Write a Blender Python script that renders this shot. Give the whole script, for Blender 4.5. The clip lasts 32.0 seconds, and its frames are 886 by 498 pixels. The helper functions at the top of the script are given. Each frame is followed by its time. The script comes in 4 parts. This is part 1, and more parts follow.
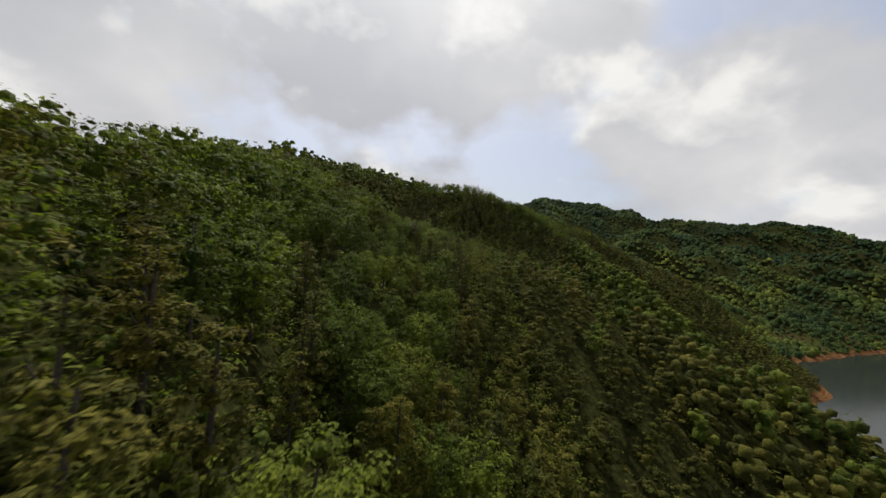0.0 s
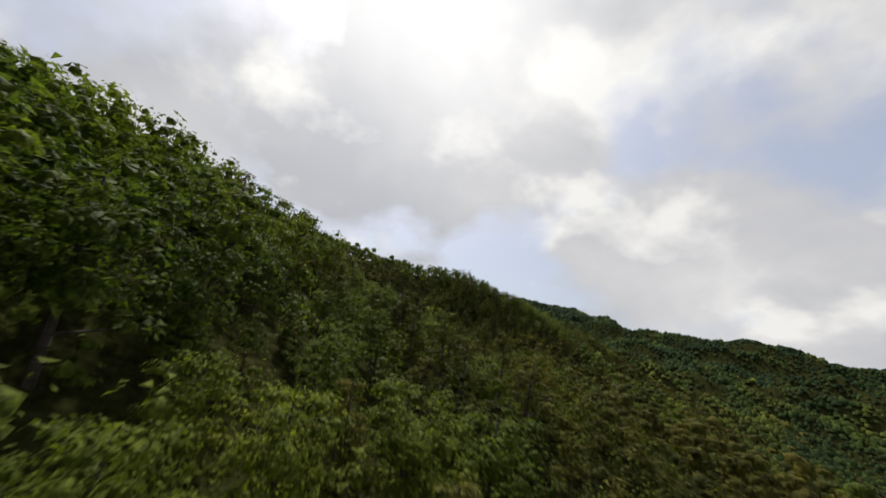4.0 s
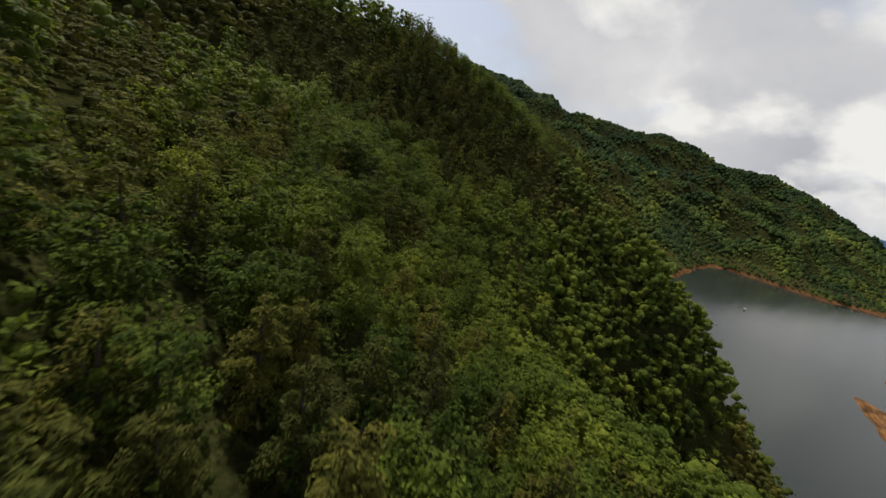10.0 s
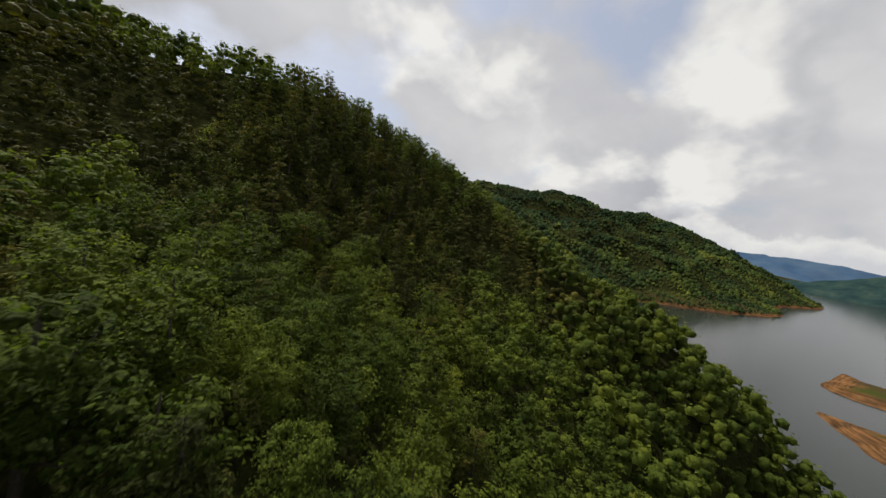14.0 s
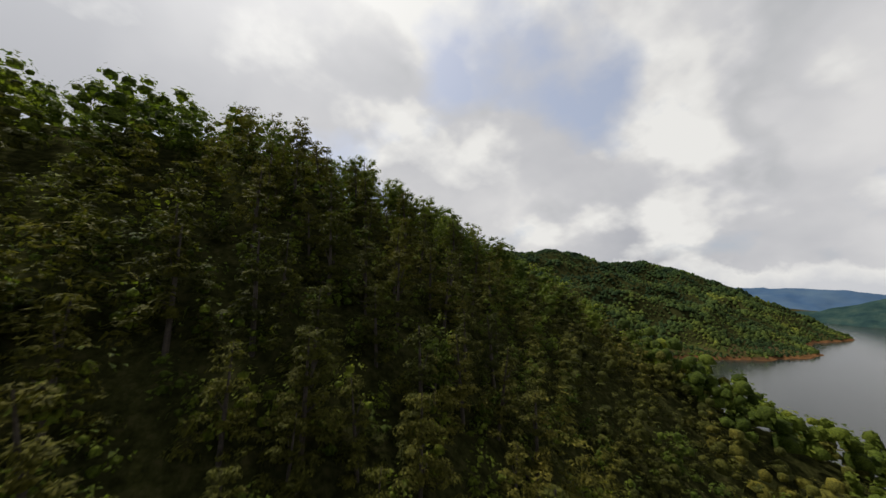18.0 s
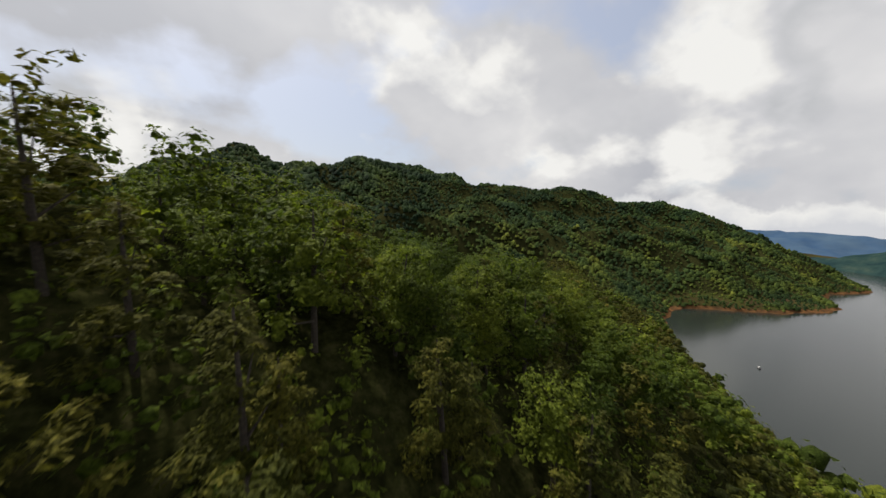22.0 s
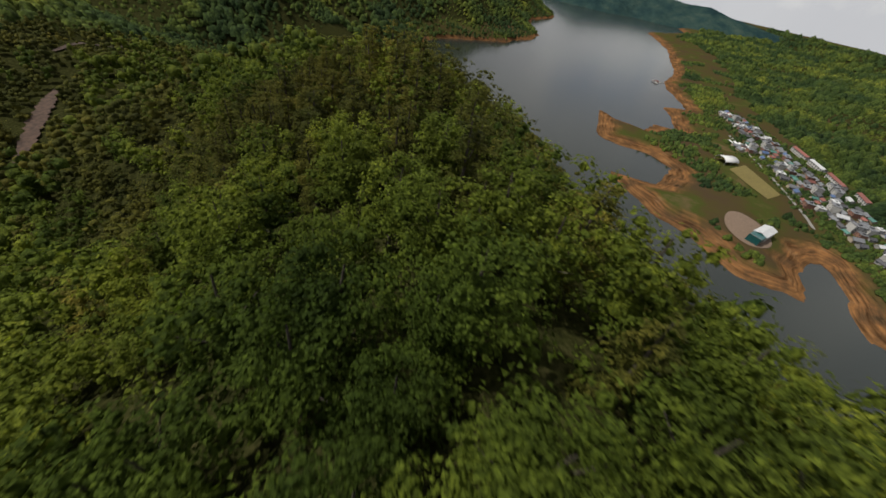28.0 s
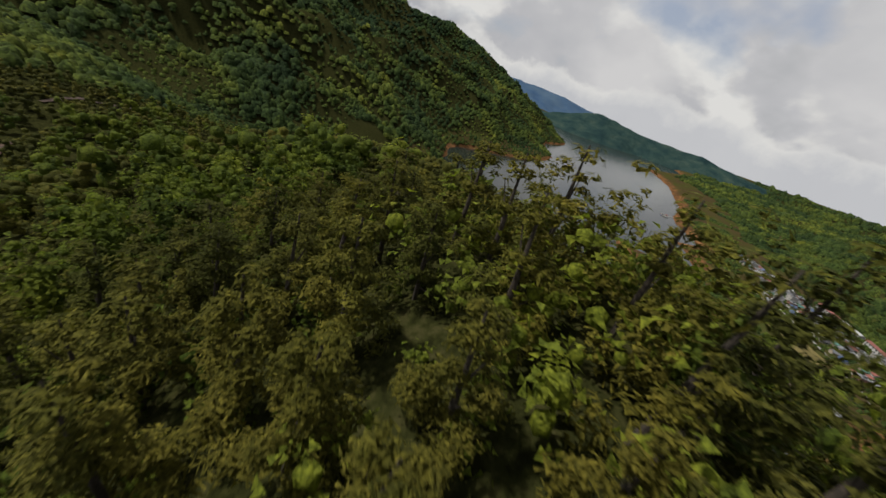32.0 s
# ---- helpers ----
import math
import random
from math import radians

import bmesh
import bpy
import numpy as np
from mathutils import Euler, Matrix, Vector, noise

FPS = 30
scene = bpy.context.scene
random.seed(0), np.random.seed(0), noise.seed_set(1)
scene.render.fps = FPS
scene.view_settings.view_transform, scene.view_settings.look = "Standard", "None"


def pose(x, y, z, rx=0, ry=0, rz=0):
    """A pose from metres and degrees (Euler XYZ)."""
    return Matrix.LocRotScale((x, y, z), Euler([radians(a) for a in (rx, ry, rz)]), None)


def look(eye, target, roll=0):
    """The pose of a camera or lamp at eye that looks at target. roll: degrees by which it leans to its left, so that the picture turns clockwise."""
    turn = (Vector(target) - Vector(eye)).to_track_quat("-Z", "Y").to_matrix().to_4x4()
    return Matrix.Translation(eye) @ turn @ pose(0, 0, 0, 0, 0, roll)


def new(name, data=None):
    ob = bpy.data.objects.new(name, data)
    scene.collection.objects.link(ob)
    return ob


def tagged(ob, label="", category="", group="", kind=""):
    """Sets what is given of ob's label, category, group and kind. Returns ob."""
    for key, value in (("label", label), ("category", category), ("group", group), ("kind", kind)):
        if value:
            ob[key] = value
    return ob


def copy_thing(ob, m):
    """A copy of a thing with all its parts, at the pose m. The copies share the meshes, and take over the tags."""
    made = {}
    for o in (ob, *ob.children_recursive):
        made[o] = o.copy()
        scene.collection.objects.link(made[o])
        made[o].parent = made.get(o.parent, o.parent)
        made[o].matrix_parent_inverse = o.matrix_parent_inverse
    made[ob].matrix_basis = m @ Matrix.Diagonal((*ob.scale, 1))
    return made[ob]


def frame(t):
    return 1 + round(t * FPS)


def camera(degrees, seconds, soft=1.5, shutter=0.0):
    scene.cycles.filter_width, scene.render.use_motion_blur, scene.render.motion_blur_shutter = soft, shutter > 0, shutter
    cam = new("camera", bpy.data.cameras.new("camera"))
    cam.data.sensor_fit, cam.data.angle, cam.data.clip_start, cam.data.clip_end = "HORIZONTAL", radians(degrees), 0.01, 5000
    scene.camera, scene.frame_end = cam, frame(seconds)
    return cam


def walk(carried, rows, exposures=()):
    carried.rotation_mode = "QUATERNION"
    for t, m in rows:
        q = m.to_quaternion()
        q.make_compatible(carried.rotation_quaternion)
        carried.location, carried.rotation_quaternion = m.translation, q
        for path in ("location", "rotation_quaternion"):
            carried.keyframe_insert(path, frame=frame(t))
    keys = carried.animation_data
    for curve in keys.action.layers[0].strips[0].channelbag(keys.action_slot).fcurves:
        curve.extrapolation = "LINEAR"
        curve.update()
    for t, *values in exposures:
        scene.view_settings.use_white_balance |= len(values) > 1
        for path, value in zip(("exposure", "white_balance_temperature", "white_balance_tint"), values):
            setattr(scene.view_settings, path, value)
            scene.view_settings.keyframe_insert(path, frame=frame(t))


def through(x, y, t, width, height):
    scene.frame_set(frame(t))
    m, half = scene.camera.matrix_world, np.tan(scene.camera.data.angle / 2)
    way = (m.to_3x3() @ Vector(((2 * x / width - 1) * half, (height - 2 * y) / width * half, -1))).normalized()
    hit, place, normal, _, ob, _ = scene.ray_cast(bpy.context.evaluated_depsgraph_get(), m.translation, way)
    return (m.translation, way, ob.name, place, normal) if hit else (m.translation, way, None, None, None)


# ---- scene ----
cam = camera(102.77, 32.0, soft=1.5, shutter=0.3)
# seconds, metres, then tilt, lean and turn in degrees
PATH = [
    (0.0, -38.21, 13.78, 130.86, 90.37, -4.70, -5.14),
    (0.5, -38.00, 20.90, 131.79, 87.70, -5.80, -4.67),
    (1.0, -38.00, 27.90, 132.22, 86.71, -6.36, -4.31),
    (1.5, -38.25, 35.04, 132.29, 86.50, -6.61, -4.27),
    (2.0, -38.54, 42.25, 131.96, 87.01, -6.80, -4.62),
    (2.5, -38.81, 49.48, 131.48, 88.96, -7.63, -5.49),
    (3.0, -39.01, 56.74, 131.06, 92.50, -9.02, -6.86),
    (3.5, -39.57, 64.26, 130.87, 97.83, -9.60, -8.88),
    (4.0, -40.51, 71.20, 131.16, 106.15, -8.56, -10.12),
    (4.5, -41.75, 77.31, 132.03, 115.08, -5.79, -10.66),
    (6.5, -41.74, 106.25, 137.91, 104.92, -6.01, -15.44),
    (7.0, -40.93, 112.88, 140.30, 95.96, -4.01, -19.33),
    (7.5, -39.94, 119.04, 142.72, 86.63, -5.32, -22.12),
    (8.0, -39.22, 124.23, 144.66, 78.61, -7.08, -24.58),
    (8.5, -38.46, 128.64, 146.40, 73.12, -8.11, -26.02),
    (9.0, -37.20, 133.81, 147.44, 71.81, -10.45, -24.72),
    (9.5, -35.53, 139.93, 148.23, 70.96, -13.64, -21.74),
    (10.0, -34.06, 146.80, 148.38, 70.95, -14.59, -20.99),
    (10.5, -32.57, 154.40, 148.17, 73.22, -14.20, -21.69),
    (11.0, -31.28, 161.88, 148.10, 76.86, -12.14, -23.88),
    (11.5, -29.72, 169.49, 147.85, 78.51, -9.21, -27.24),
    (12.0, -27.87, 176.50, 147.86, 79.43, -7.95, -29.16),
    (12.5, -26.00, 183.69, 148.06, 80.86, -6.74, -30.48),
    (13.0, -23.67, 190.67, 148.30, 82.96, -6.14, -32.37),
    (13.5, -21.05, 197.13, 148.34, 84.75, -7.33, -35.45),
    (15.5, -12.76, 225.02, 149.87, 89.63, -6.76, -34.65),
    (16.0, -10.11, 233.15, 151.44, 93.19, -6.48, -33.76),
    (16.5, -7.36, 240.67, 153.11, 95.61, -4.80, -34.37),
    (17.0, -4.81, 247.39, 154.99, 96.21, -1.87, -35.74),
    (17.5, -2.24, 253.88, 157.24, 96.33, -0.55, -36.51),
    (18.0, 0.27, 259.77, 159.63, 96.68, -0.42, -36.76),
    (18.5, 2.75, 265.43, 162.45, 96.43, -0.63, -36.93),
    (19.0, 5.18, 270.75, 165.56, 95.50, -0.76, -36.82),
    (19.5, 7.62, 275.95, 168.88, 94.53, -0.79, -36.74),
    (20.0, 10.34, 281.19, 172.07, 92.56, -0.81, -36.63),
    (20.5, 13.25, 286.38, 175.51, 89.34, -1.26, -36.37),
    (21.0, 16.33, 291.61, 179.10, 86.93, -1.94, -35.98),
    (21.5, 19.61, 297.25, 182.55, 86.06, -2.29, -35.67),
    (22.0, 22.89, 302.89, 185.66, 85.33, -2.20, -35.67),
    (22.5, 26.45, 308.53, 188.37, 82.39, -2.52, -35.53),
    (23.0, 30.32, 314.53, 190.74, 79.19, -3.06, -35.34),
    (23.5, 34.77, 320.61, 192.54, 73.15, -3.75, -34.73),
    (24.0, 39.26, 326.83, 193.33, 65.20, -4.65, -36.50),
    (24.5, 43.73, 332.80, 194.68, 60.86, -3.31, -44.16),
    (25.0, 48.68, 338.68, 194.49, 55.77, -1.47, -54.81),
    (25.5, 53.09, 343.95, 194.47, 50.68, -1.41, -63.00),
    (27.5, 69.47, 361.08, 187.43, 43.82, -9.57, -72.04),
    (28.0, 75.53, 364.85, 184.75, 48.08, -9.52, -72.57),
    (28.5, 82.16, 368.58, 181.92, 52.17, -11.07, -70.81),
    (29.0, 88.83, 372.52, 179.30, 57.61, -14.44, -66.76),
    (29.5, 95.45, 376.42, 177.29, 62.53, -16.11, -65.03),
    (30.0, 101.54, 380.30, 176.05, 63.33, -16.23, -65.14),
    (30.5, 107.25, 384.18, 174.98, 63.25, -16.17, -65.06),
    (31.0, 112.65, 387.99, 174.27, 63.02, -16.82, -64.35),
    (31.5, 117.85, 391.56, 173.76, 62.50, -17.04, -65.37),
    (32.0, 122.88, 395.23, 173.32, 61.49, -16.91, -68.49),
]
walk(cam, [(t, pose(x, y, z, a, b, c)) for t, x, y, z, a, b, c in PATH], exposures=((0.0, 0.2), (12.0, 0.16), (16.0, 0.1), (19.5, 0.1), (22.0, 0.22), (25.0, 0.14), (28.0, -0.04), (32.0, -0.1)))

# ---- sky and sun ----
SUN_EL, SUN_AZ = 56.0, -8.0
world = bpy.data.worlds.new("sky")
scene.world = world
world.use_nodes = True


def sky_nodes():
    n, l = world.node_tree.nodes, world.node_tree.links
    n.clear()
    out, bg = n.new("ShaderNodeOutputWorld"), n.new("ShaderNodeBackground")
    sky = n.new("ShaderNodeTexSky")
    sky.sky_type, sky.sun_disc = "NISHITA", False
    sky.sun_elevation, sky.sun_rotation = radians(SUN_EL), radians(SUN_AZ)
    sky.dust_density = 3.0
    co, sep = n.new("ShaderNodeTexCoord"), n.new("ShaderNodeSeparateXYZ")
    l.new(co.outputs["Generated"], sep.inputs[0])

    def math_(op, a, b=None):
        m = n.new("ShaderNodeMath")
        m.operation = op
        for i, v in enumerate((a, b)):
            if v is None:
                continue
            if isinstance(v, (int, float)):
                m.inputs[i].default_value = v
            else:
                l.new(v, m.inputs[i])
        return m.outputs[0]

    up = math_("ADD", math_("MAXIMUM", sep.outputs[2], 0.0), 0.55)
    comb = n.new("ShaderNodeCombineXYZ")
    l.new(math_("DIVIDE", sep.outputs[0], up), comb.inputs[0])
    l.new(math_("DIVIDE", sep.outputs[1], up), comb.inputs[1])

    def fbm(scale, detail, rough, offset, dist=0.0):
        t = n.new("ShaderNodeTexNoise")
        t.inputs["Scale"].default_value, t.inputs["Detail"].default_value = scale, detail
        t.inputs["Roughness"].default_value, t.inputs["Distortion"].default_value = rough, dist
        mp = n.new("ShaderNodeMapping")
        mp.inputs["Location"].default_value = offset
        l.new(comb.outputs[0], mp.inputs["Vector"])
        l.new(mp.outputs[0], t.inputs["Vector"])
        return t.outputs["Fac"]

    def ramp(fac, stops):
        r = n.new("ShaderNodeValToRGB")
        l.new(fac, r.inputs[0])
        while len(r.color_ramp.elements) < len(stops):
            r.color_ramp.elements.new(0.5)
        for e, (p, c) in zip(r.color_ramp.elements, stops):
            e.position, e.color = p, (*c, 1)
        return r.outputs["Color"]

    def mix(fac, a, b):
        m = n.new("ShaderNodeMix")
        m.data_type = "RGBA"
        l.new(fac, m.inputs["Factor"])
        l.new(a, m.inputs["A"])
        l.new(b, m.inputs["B"])
        return m.outputs["Result"]

    cover = ramp(fbm(1.9, 10, 0.5, (3.1, 1.7, 0.4)), ((0.37, (0, 0, 0)), (0.47, (1, 1, 1))))
    # a thin bright veil with heaped clouds before it, lit from above
    veil = ramp(fbm(1.5, 5, 0.5, (1.3, 5.2, 3.9)), ((0.34, (0.54, 0.55, 0.59)), (0.52, (0.70, 0.70, 0.72)), (0.66, (0.86, 0.85, 0.85))))
    heap = fbm(2.3, 10, 0.5, (7.3, 2.2, 1.9))
    below = fbm(2.3, 4, 0.5, (7.36, 2.32, 1.9))
    lit = math_("ADD", math_("MULTIPLY", math_("SUBTRACT", heap, below), 2.6), 0.5)
    lumps = ramp(lit, ((0.26, (0.60, 0.61, 0.63)), (0.44, (0.72, 0.72, 0.74)), (0.58, (0.90, 0.89, 0.87)), (0.72, (1.0, 0.99, 0.96))))
    shade = mix(ramp(heap, ((0.46, (0, 0, 0)), (0.56, (1, 1, 1)))), veil, lumps)
    clear = n.new("ShaderNodeVectorMath")
    clear.operation = "MULTIPLY_ADD"
    l.new(sky.outputs[0], clear.inputs[0])
    clear.inputs[1].default_value = (0.07, 0.07, 0.07)
    clear.inputs[2].default_value = (0.34, 0.36, 0.42)
    # low heaps along the horizon
    far_heap = n.new("ShaderNodeTexNoise")
    far_heap.inputs["Scale"].default_value, far_heap.inputs["Detail"].default_value, far_heap.inputs["Roughness"].default_value = 7.0, 10, 0.58
    l.new(co.outputs["Generated"], far_heap.inputs["Vector"])
    rim = math_("SUBTRACT", math_("MULTIPLY", far_heap.outputs["Fac"], 0.125), sep.outputs[2])
    row = ramp(math_("ADD", math_("MULTIPLY", rim, 10.0), 0.3), ((0.28, (0, 0, 0)), (0.40, (0.9, 0.9, 0.9))))
    puff = ramp(math_("ADD", math_("MULTIPLY", rim, 7.0), math_("MULTIPLY", far_heap.outputs["Fac"], 0.6)), ((0.30, (0.98, 0.97, 0.94)), (0.62, (0.74, 0.75, 0.78))))
    heaped = mix(cover, clear.outputs[0], shade)
    # thin cloud shines round the hidden sun
    toward = n.new("ShaderNodeVectorMath")
    toward.operation = "DOT_PRODUCT"
    l.new(co.outputs["Generated"], toward.inputs[0])
    toward.inputs[1].default_value = (math.sin(radians(SUN_AZ)) * math.cos(radians(SUN_EL)), math.cos(radians(SUN_AZ)) * math.cos(radians(SUN_EL)), math.sin(radians(SUN_EL)))
    shine = n.new("ShaderNodeMix")
    shine.data_type, shine.blend_type = "RGBA", "ADD"
    l.new(math_("MULTIPLY", math_("POWER", math_("MAXIMUM", toward.outputs["Value"], 0.0), 9.0), 0.42), shine.inputs["Factor"])
    l.new(mix(row, heaped, puff), shine.inputs["A"])
    shine.inputs["B"].default_value = (1.0, 0.99, 0.96, 1)
    l.new(shine.outputs["Result"], bg.inputs["Color"])
    bg.inputs["Strength"].default_value = 0.76
    l.new(bg.outputs[0], out.inputs["Surface"])


sky_nodes()
sun = new("sun", bpy.data.lights.new("sun", "SUN"))
sun.data.energy, sun.data.angle, sun.data.color = 5.0, radians(3), (1.0, 0.95, 0.86)
sun.matrix_world = look((0, 0, 0), (-math.sin(radians(SUN_AZ)) * math.cos(radians(SUN_EL)), -math.cos(radians(SUN_AZ)) * math.cos(radians(SUN_EL)), -math.sin(radians(SUN_EL))))


# ---- materials ----
def material(name, build):
    m = bpy.data.materials.new(name)
    m.use_nodes = True
    n, l = m.node_tree.nodes, m.node_tree.links
    b = n["Principled BSDF"]
    build(n, l, b)
    return m


def noise_node(n, l, scale, detail=4, rough=0.55, coord="Position"):
    t = n.new("ShaderNodeTexNoise")
    t.inputs["Scale"].default_value, t.inputs["Detail"].default_value, t.inputs["Roughness"].default_value = scale, detail, rough
    if coord == "Position":
        l.new(n.new("ShaderNodeNewGeometry").outputs["Position"], t.inputs["Vector"])
    else:
        l.new(n.new("ShaderNodeTexCoord").outputs[coord], t.inputs["Vector"])
    return t.outputs["Fac"]


def ramp_node(n, l, fac, stops):
    r = n.new("ShaderNodeValToRGB")
    l.new(fac, r.inputs[0])
    while len(r.color_ramp.elements) < len(stops):
        r.color_ramp.elements.new(0.5)
    for e, (p, c) in zip(r.color_ramp.elements, stops):
        e.position, e.color = p, (*c, 1)
    return r.outputs["Color"]


def mix_node(n, l, fac, a, b, blend="MIX"):
    m = n.new("ShaderNodeMix")
    m.data_type, m.blend_type = "RGBA", blend
    for socket, v in (("Factor", fac), ("A", a), ("B", b)):
        s = [i for i in m.inputs if i.name == socket and (i.type == "RGBA" or socket == "Factor")][0] if socket != "Factor" else m.inputs[0]
        if isinstance(v, (int, float)):
            s.default_value = v
        elif isinstance(v, tuple):
            s.default_value = (*v, 1)
        else:
            l.new(v, s)
    return [o for o in m.outputs if o.type == "RGBA"][0]


def bump_node(n, l, b, height, strength, distance):
    k = n.new("ShaderNodeBump")
    k.inputs["Strength"].default_value, k.inputs["Distance"].default_value = strength, distance
    l.new(height, k.inputs["Height"])
    l.new(k.outputs[0], b.inputs["Normal"])


def leaf_material(name, stops, scale, rough=0.55, through=0.35, lumps=0.0, crown=0.19, grain=4.5, cloud_shade=False):
    def build(n, l, b):
        g = n.new("ShaderNodeNewGeometry")
        tone = ramp_node(n, l, noise_node(n, l, scale, 5 if scale > 0.05 else 8, 0.6), stops)
        isl = ramp_node(n, l, g.outputs["Random Per Island"], ((0.0, (0.72, 0.74, 0.70)), (1.0, (1.25, 1.22, 1.2))))
        cell = n.new("ShaderNodeTexVoronoi")
        cell.voronoi_dimensions = "2D"
        cell.inputs["Scale"].default_value = crown
        l.new(g.outputs["Position"], cell.inputs["Vector"])
        part_of = n.new("ShaderNodeSeparateColor")
        l.new(cell.outputs["Color"], part_of.inputs[0])
        each = ramp_node(n, l, part_of.outputs[0], ((0.0, (0.58, 0.64, 0.70)), (0.45, (0.92, 0.95, 0.95)), (0.8, (1.12, 1.08, 1.0)), (1.0, (1.22, 1.16, 1.0))))
        tone = mix_node(n, l, 1.0, tone, each, "MULTIPLY")
        ob = ramp_node(n, l, n.new("ShaderNodeObjectInfo").outputs["Random"], ((0.0, (0.9, 0.92, 0.88)), (1.0, (1.3, 1.28, 1.2))))
        col = mix_node(n, l, 1.0, mix_node(n, l, 1.0, tone, isl, "MULTIPLY"), ob, "MULTIPLY")
        if cloud_shade:
            # cloud shadow painted into the leaf colour: darker and bluer towards the ridge
            pos = n.new("ShaderNodeSeparateXYZ")
            l.new(g.outputs["Position"], pos.inputs[0])
            high = n.new("ShaderNodeMath")
            high.operation = "MULTIPLY_ADD"
            l.new(noise_node(n, l, 0.006, 5), high.inputs[0])
            high.inputs[1].default_value = 300.0
            l.new(pos.outputs[2], high.inputs[2])
            m = n.new("ShaderNodeMapRange")
            l.new(high.outputs[0], m.inputs[0])
            m.inputs[1].default_value, m.inputs[2].default_value = 270.0, 370.0
            col = mix_node(n, l, m.outputs[0], col, mix_node(n, l, 1.0, col, (0.50, 0.62, 0.80), "MULTIPLY"))
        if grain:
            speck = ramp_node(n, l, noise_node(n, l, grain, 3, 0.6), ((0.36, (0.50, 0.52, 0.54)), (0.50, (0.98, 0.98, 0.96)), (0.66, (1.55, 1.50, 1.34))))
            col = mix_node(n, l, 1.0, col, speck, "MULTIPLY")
        l.new(col, b.inputs["Base Color"])
        b.inputs["Roughness"].default_value = rough
        b.inputs["Specular IOR Level"].default_value = 0.06
        if lumps:
            bump_node(n, l, b, noise_node(n, l, lumps, 4, 0.65), 1.0, 0.8 / lumps)
        tr = n.new("ShaderNodeBsdfTranslucent")
        l.new(mix_node(n, l, 1.0, col, (1.1, 1.2, 0.7), "MULTIPLY"), tr.inputs["Color"])
        mx = n.new("ShaderNodeMixShader")
        mx.inputs[0].default_value = through
        l.new(b.outputs[0], mx.inputs[1])
        l.new(tr.outputs[0], mx.inputs[2])
        l.new(mx.outputs[0], n["Material Output"].inputs["Surface"])
    return material(name, build)


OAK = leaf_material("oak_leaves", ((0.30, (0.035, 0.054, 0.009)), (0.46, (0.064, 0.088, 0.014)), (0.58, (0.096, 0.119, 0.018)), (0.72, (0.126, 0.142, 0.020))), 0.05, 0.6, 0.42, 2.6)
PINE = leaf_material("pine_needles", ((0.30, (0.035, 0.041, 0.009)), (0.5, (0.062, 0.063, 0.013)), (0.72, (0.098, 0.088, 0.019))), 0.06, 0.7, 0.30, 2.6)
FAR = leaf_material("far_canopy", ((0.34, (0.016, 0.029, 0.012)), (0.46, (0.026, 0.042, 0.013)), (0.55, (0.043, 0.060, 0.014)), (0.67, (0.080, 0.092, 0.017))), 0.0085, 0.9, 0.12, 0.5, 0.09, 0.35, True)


def bark(n, l, b):
    l.new(ramp_node(n, l, noise_node(n, l, 6.0, 6), ((0.3, (0.018, 0.014, 0.010)), (0.7, (0.060, 0.046, 0.034)))), b.inputs["Base Color"])
    b.inputs["Roughness"].default_value = 0.9
    bump_node(n, l, b, noise_node(n, l, 18.0, 5), 0.6, 0.05)


BARK = material("bark", bark)


def dead_bark(n, l, b):
    l.new(ramp_node(n, l, noise_node(n, l, 5.0, 6), ((0.3, (0.06, 0.052, 0.040)), (0.7, (0.16, 0.14, 0.115)))), b.inputs["Base Color"])
    b.inputs["Roughness"].default_value = 0.9


DEAD = material("dead_wood", dead_bark)


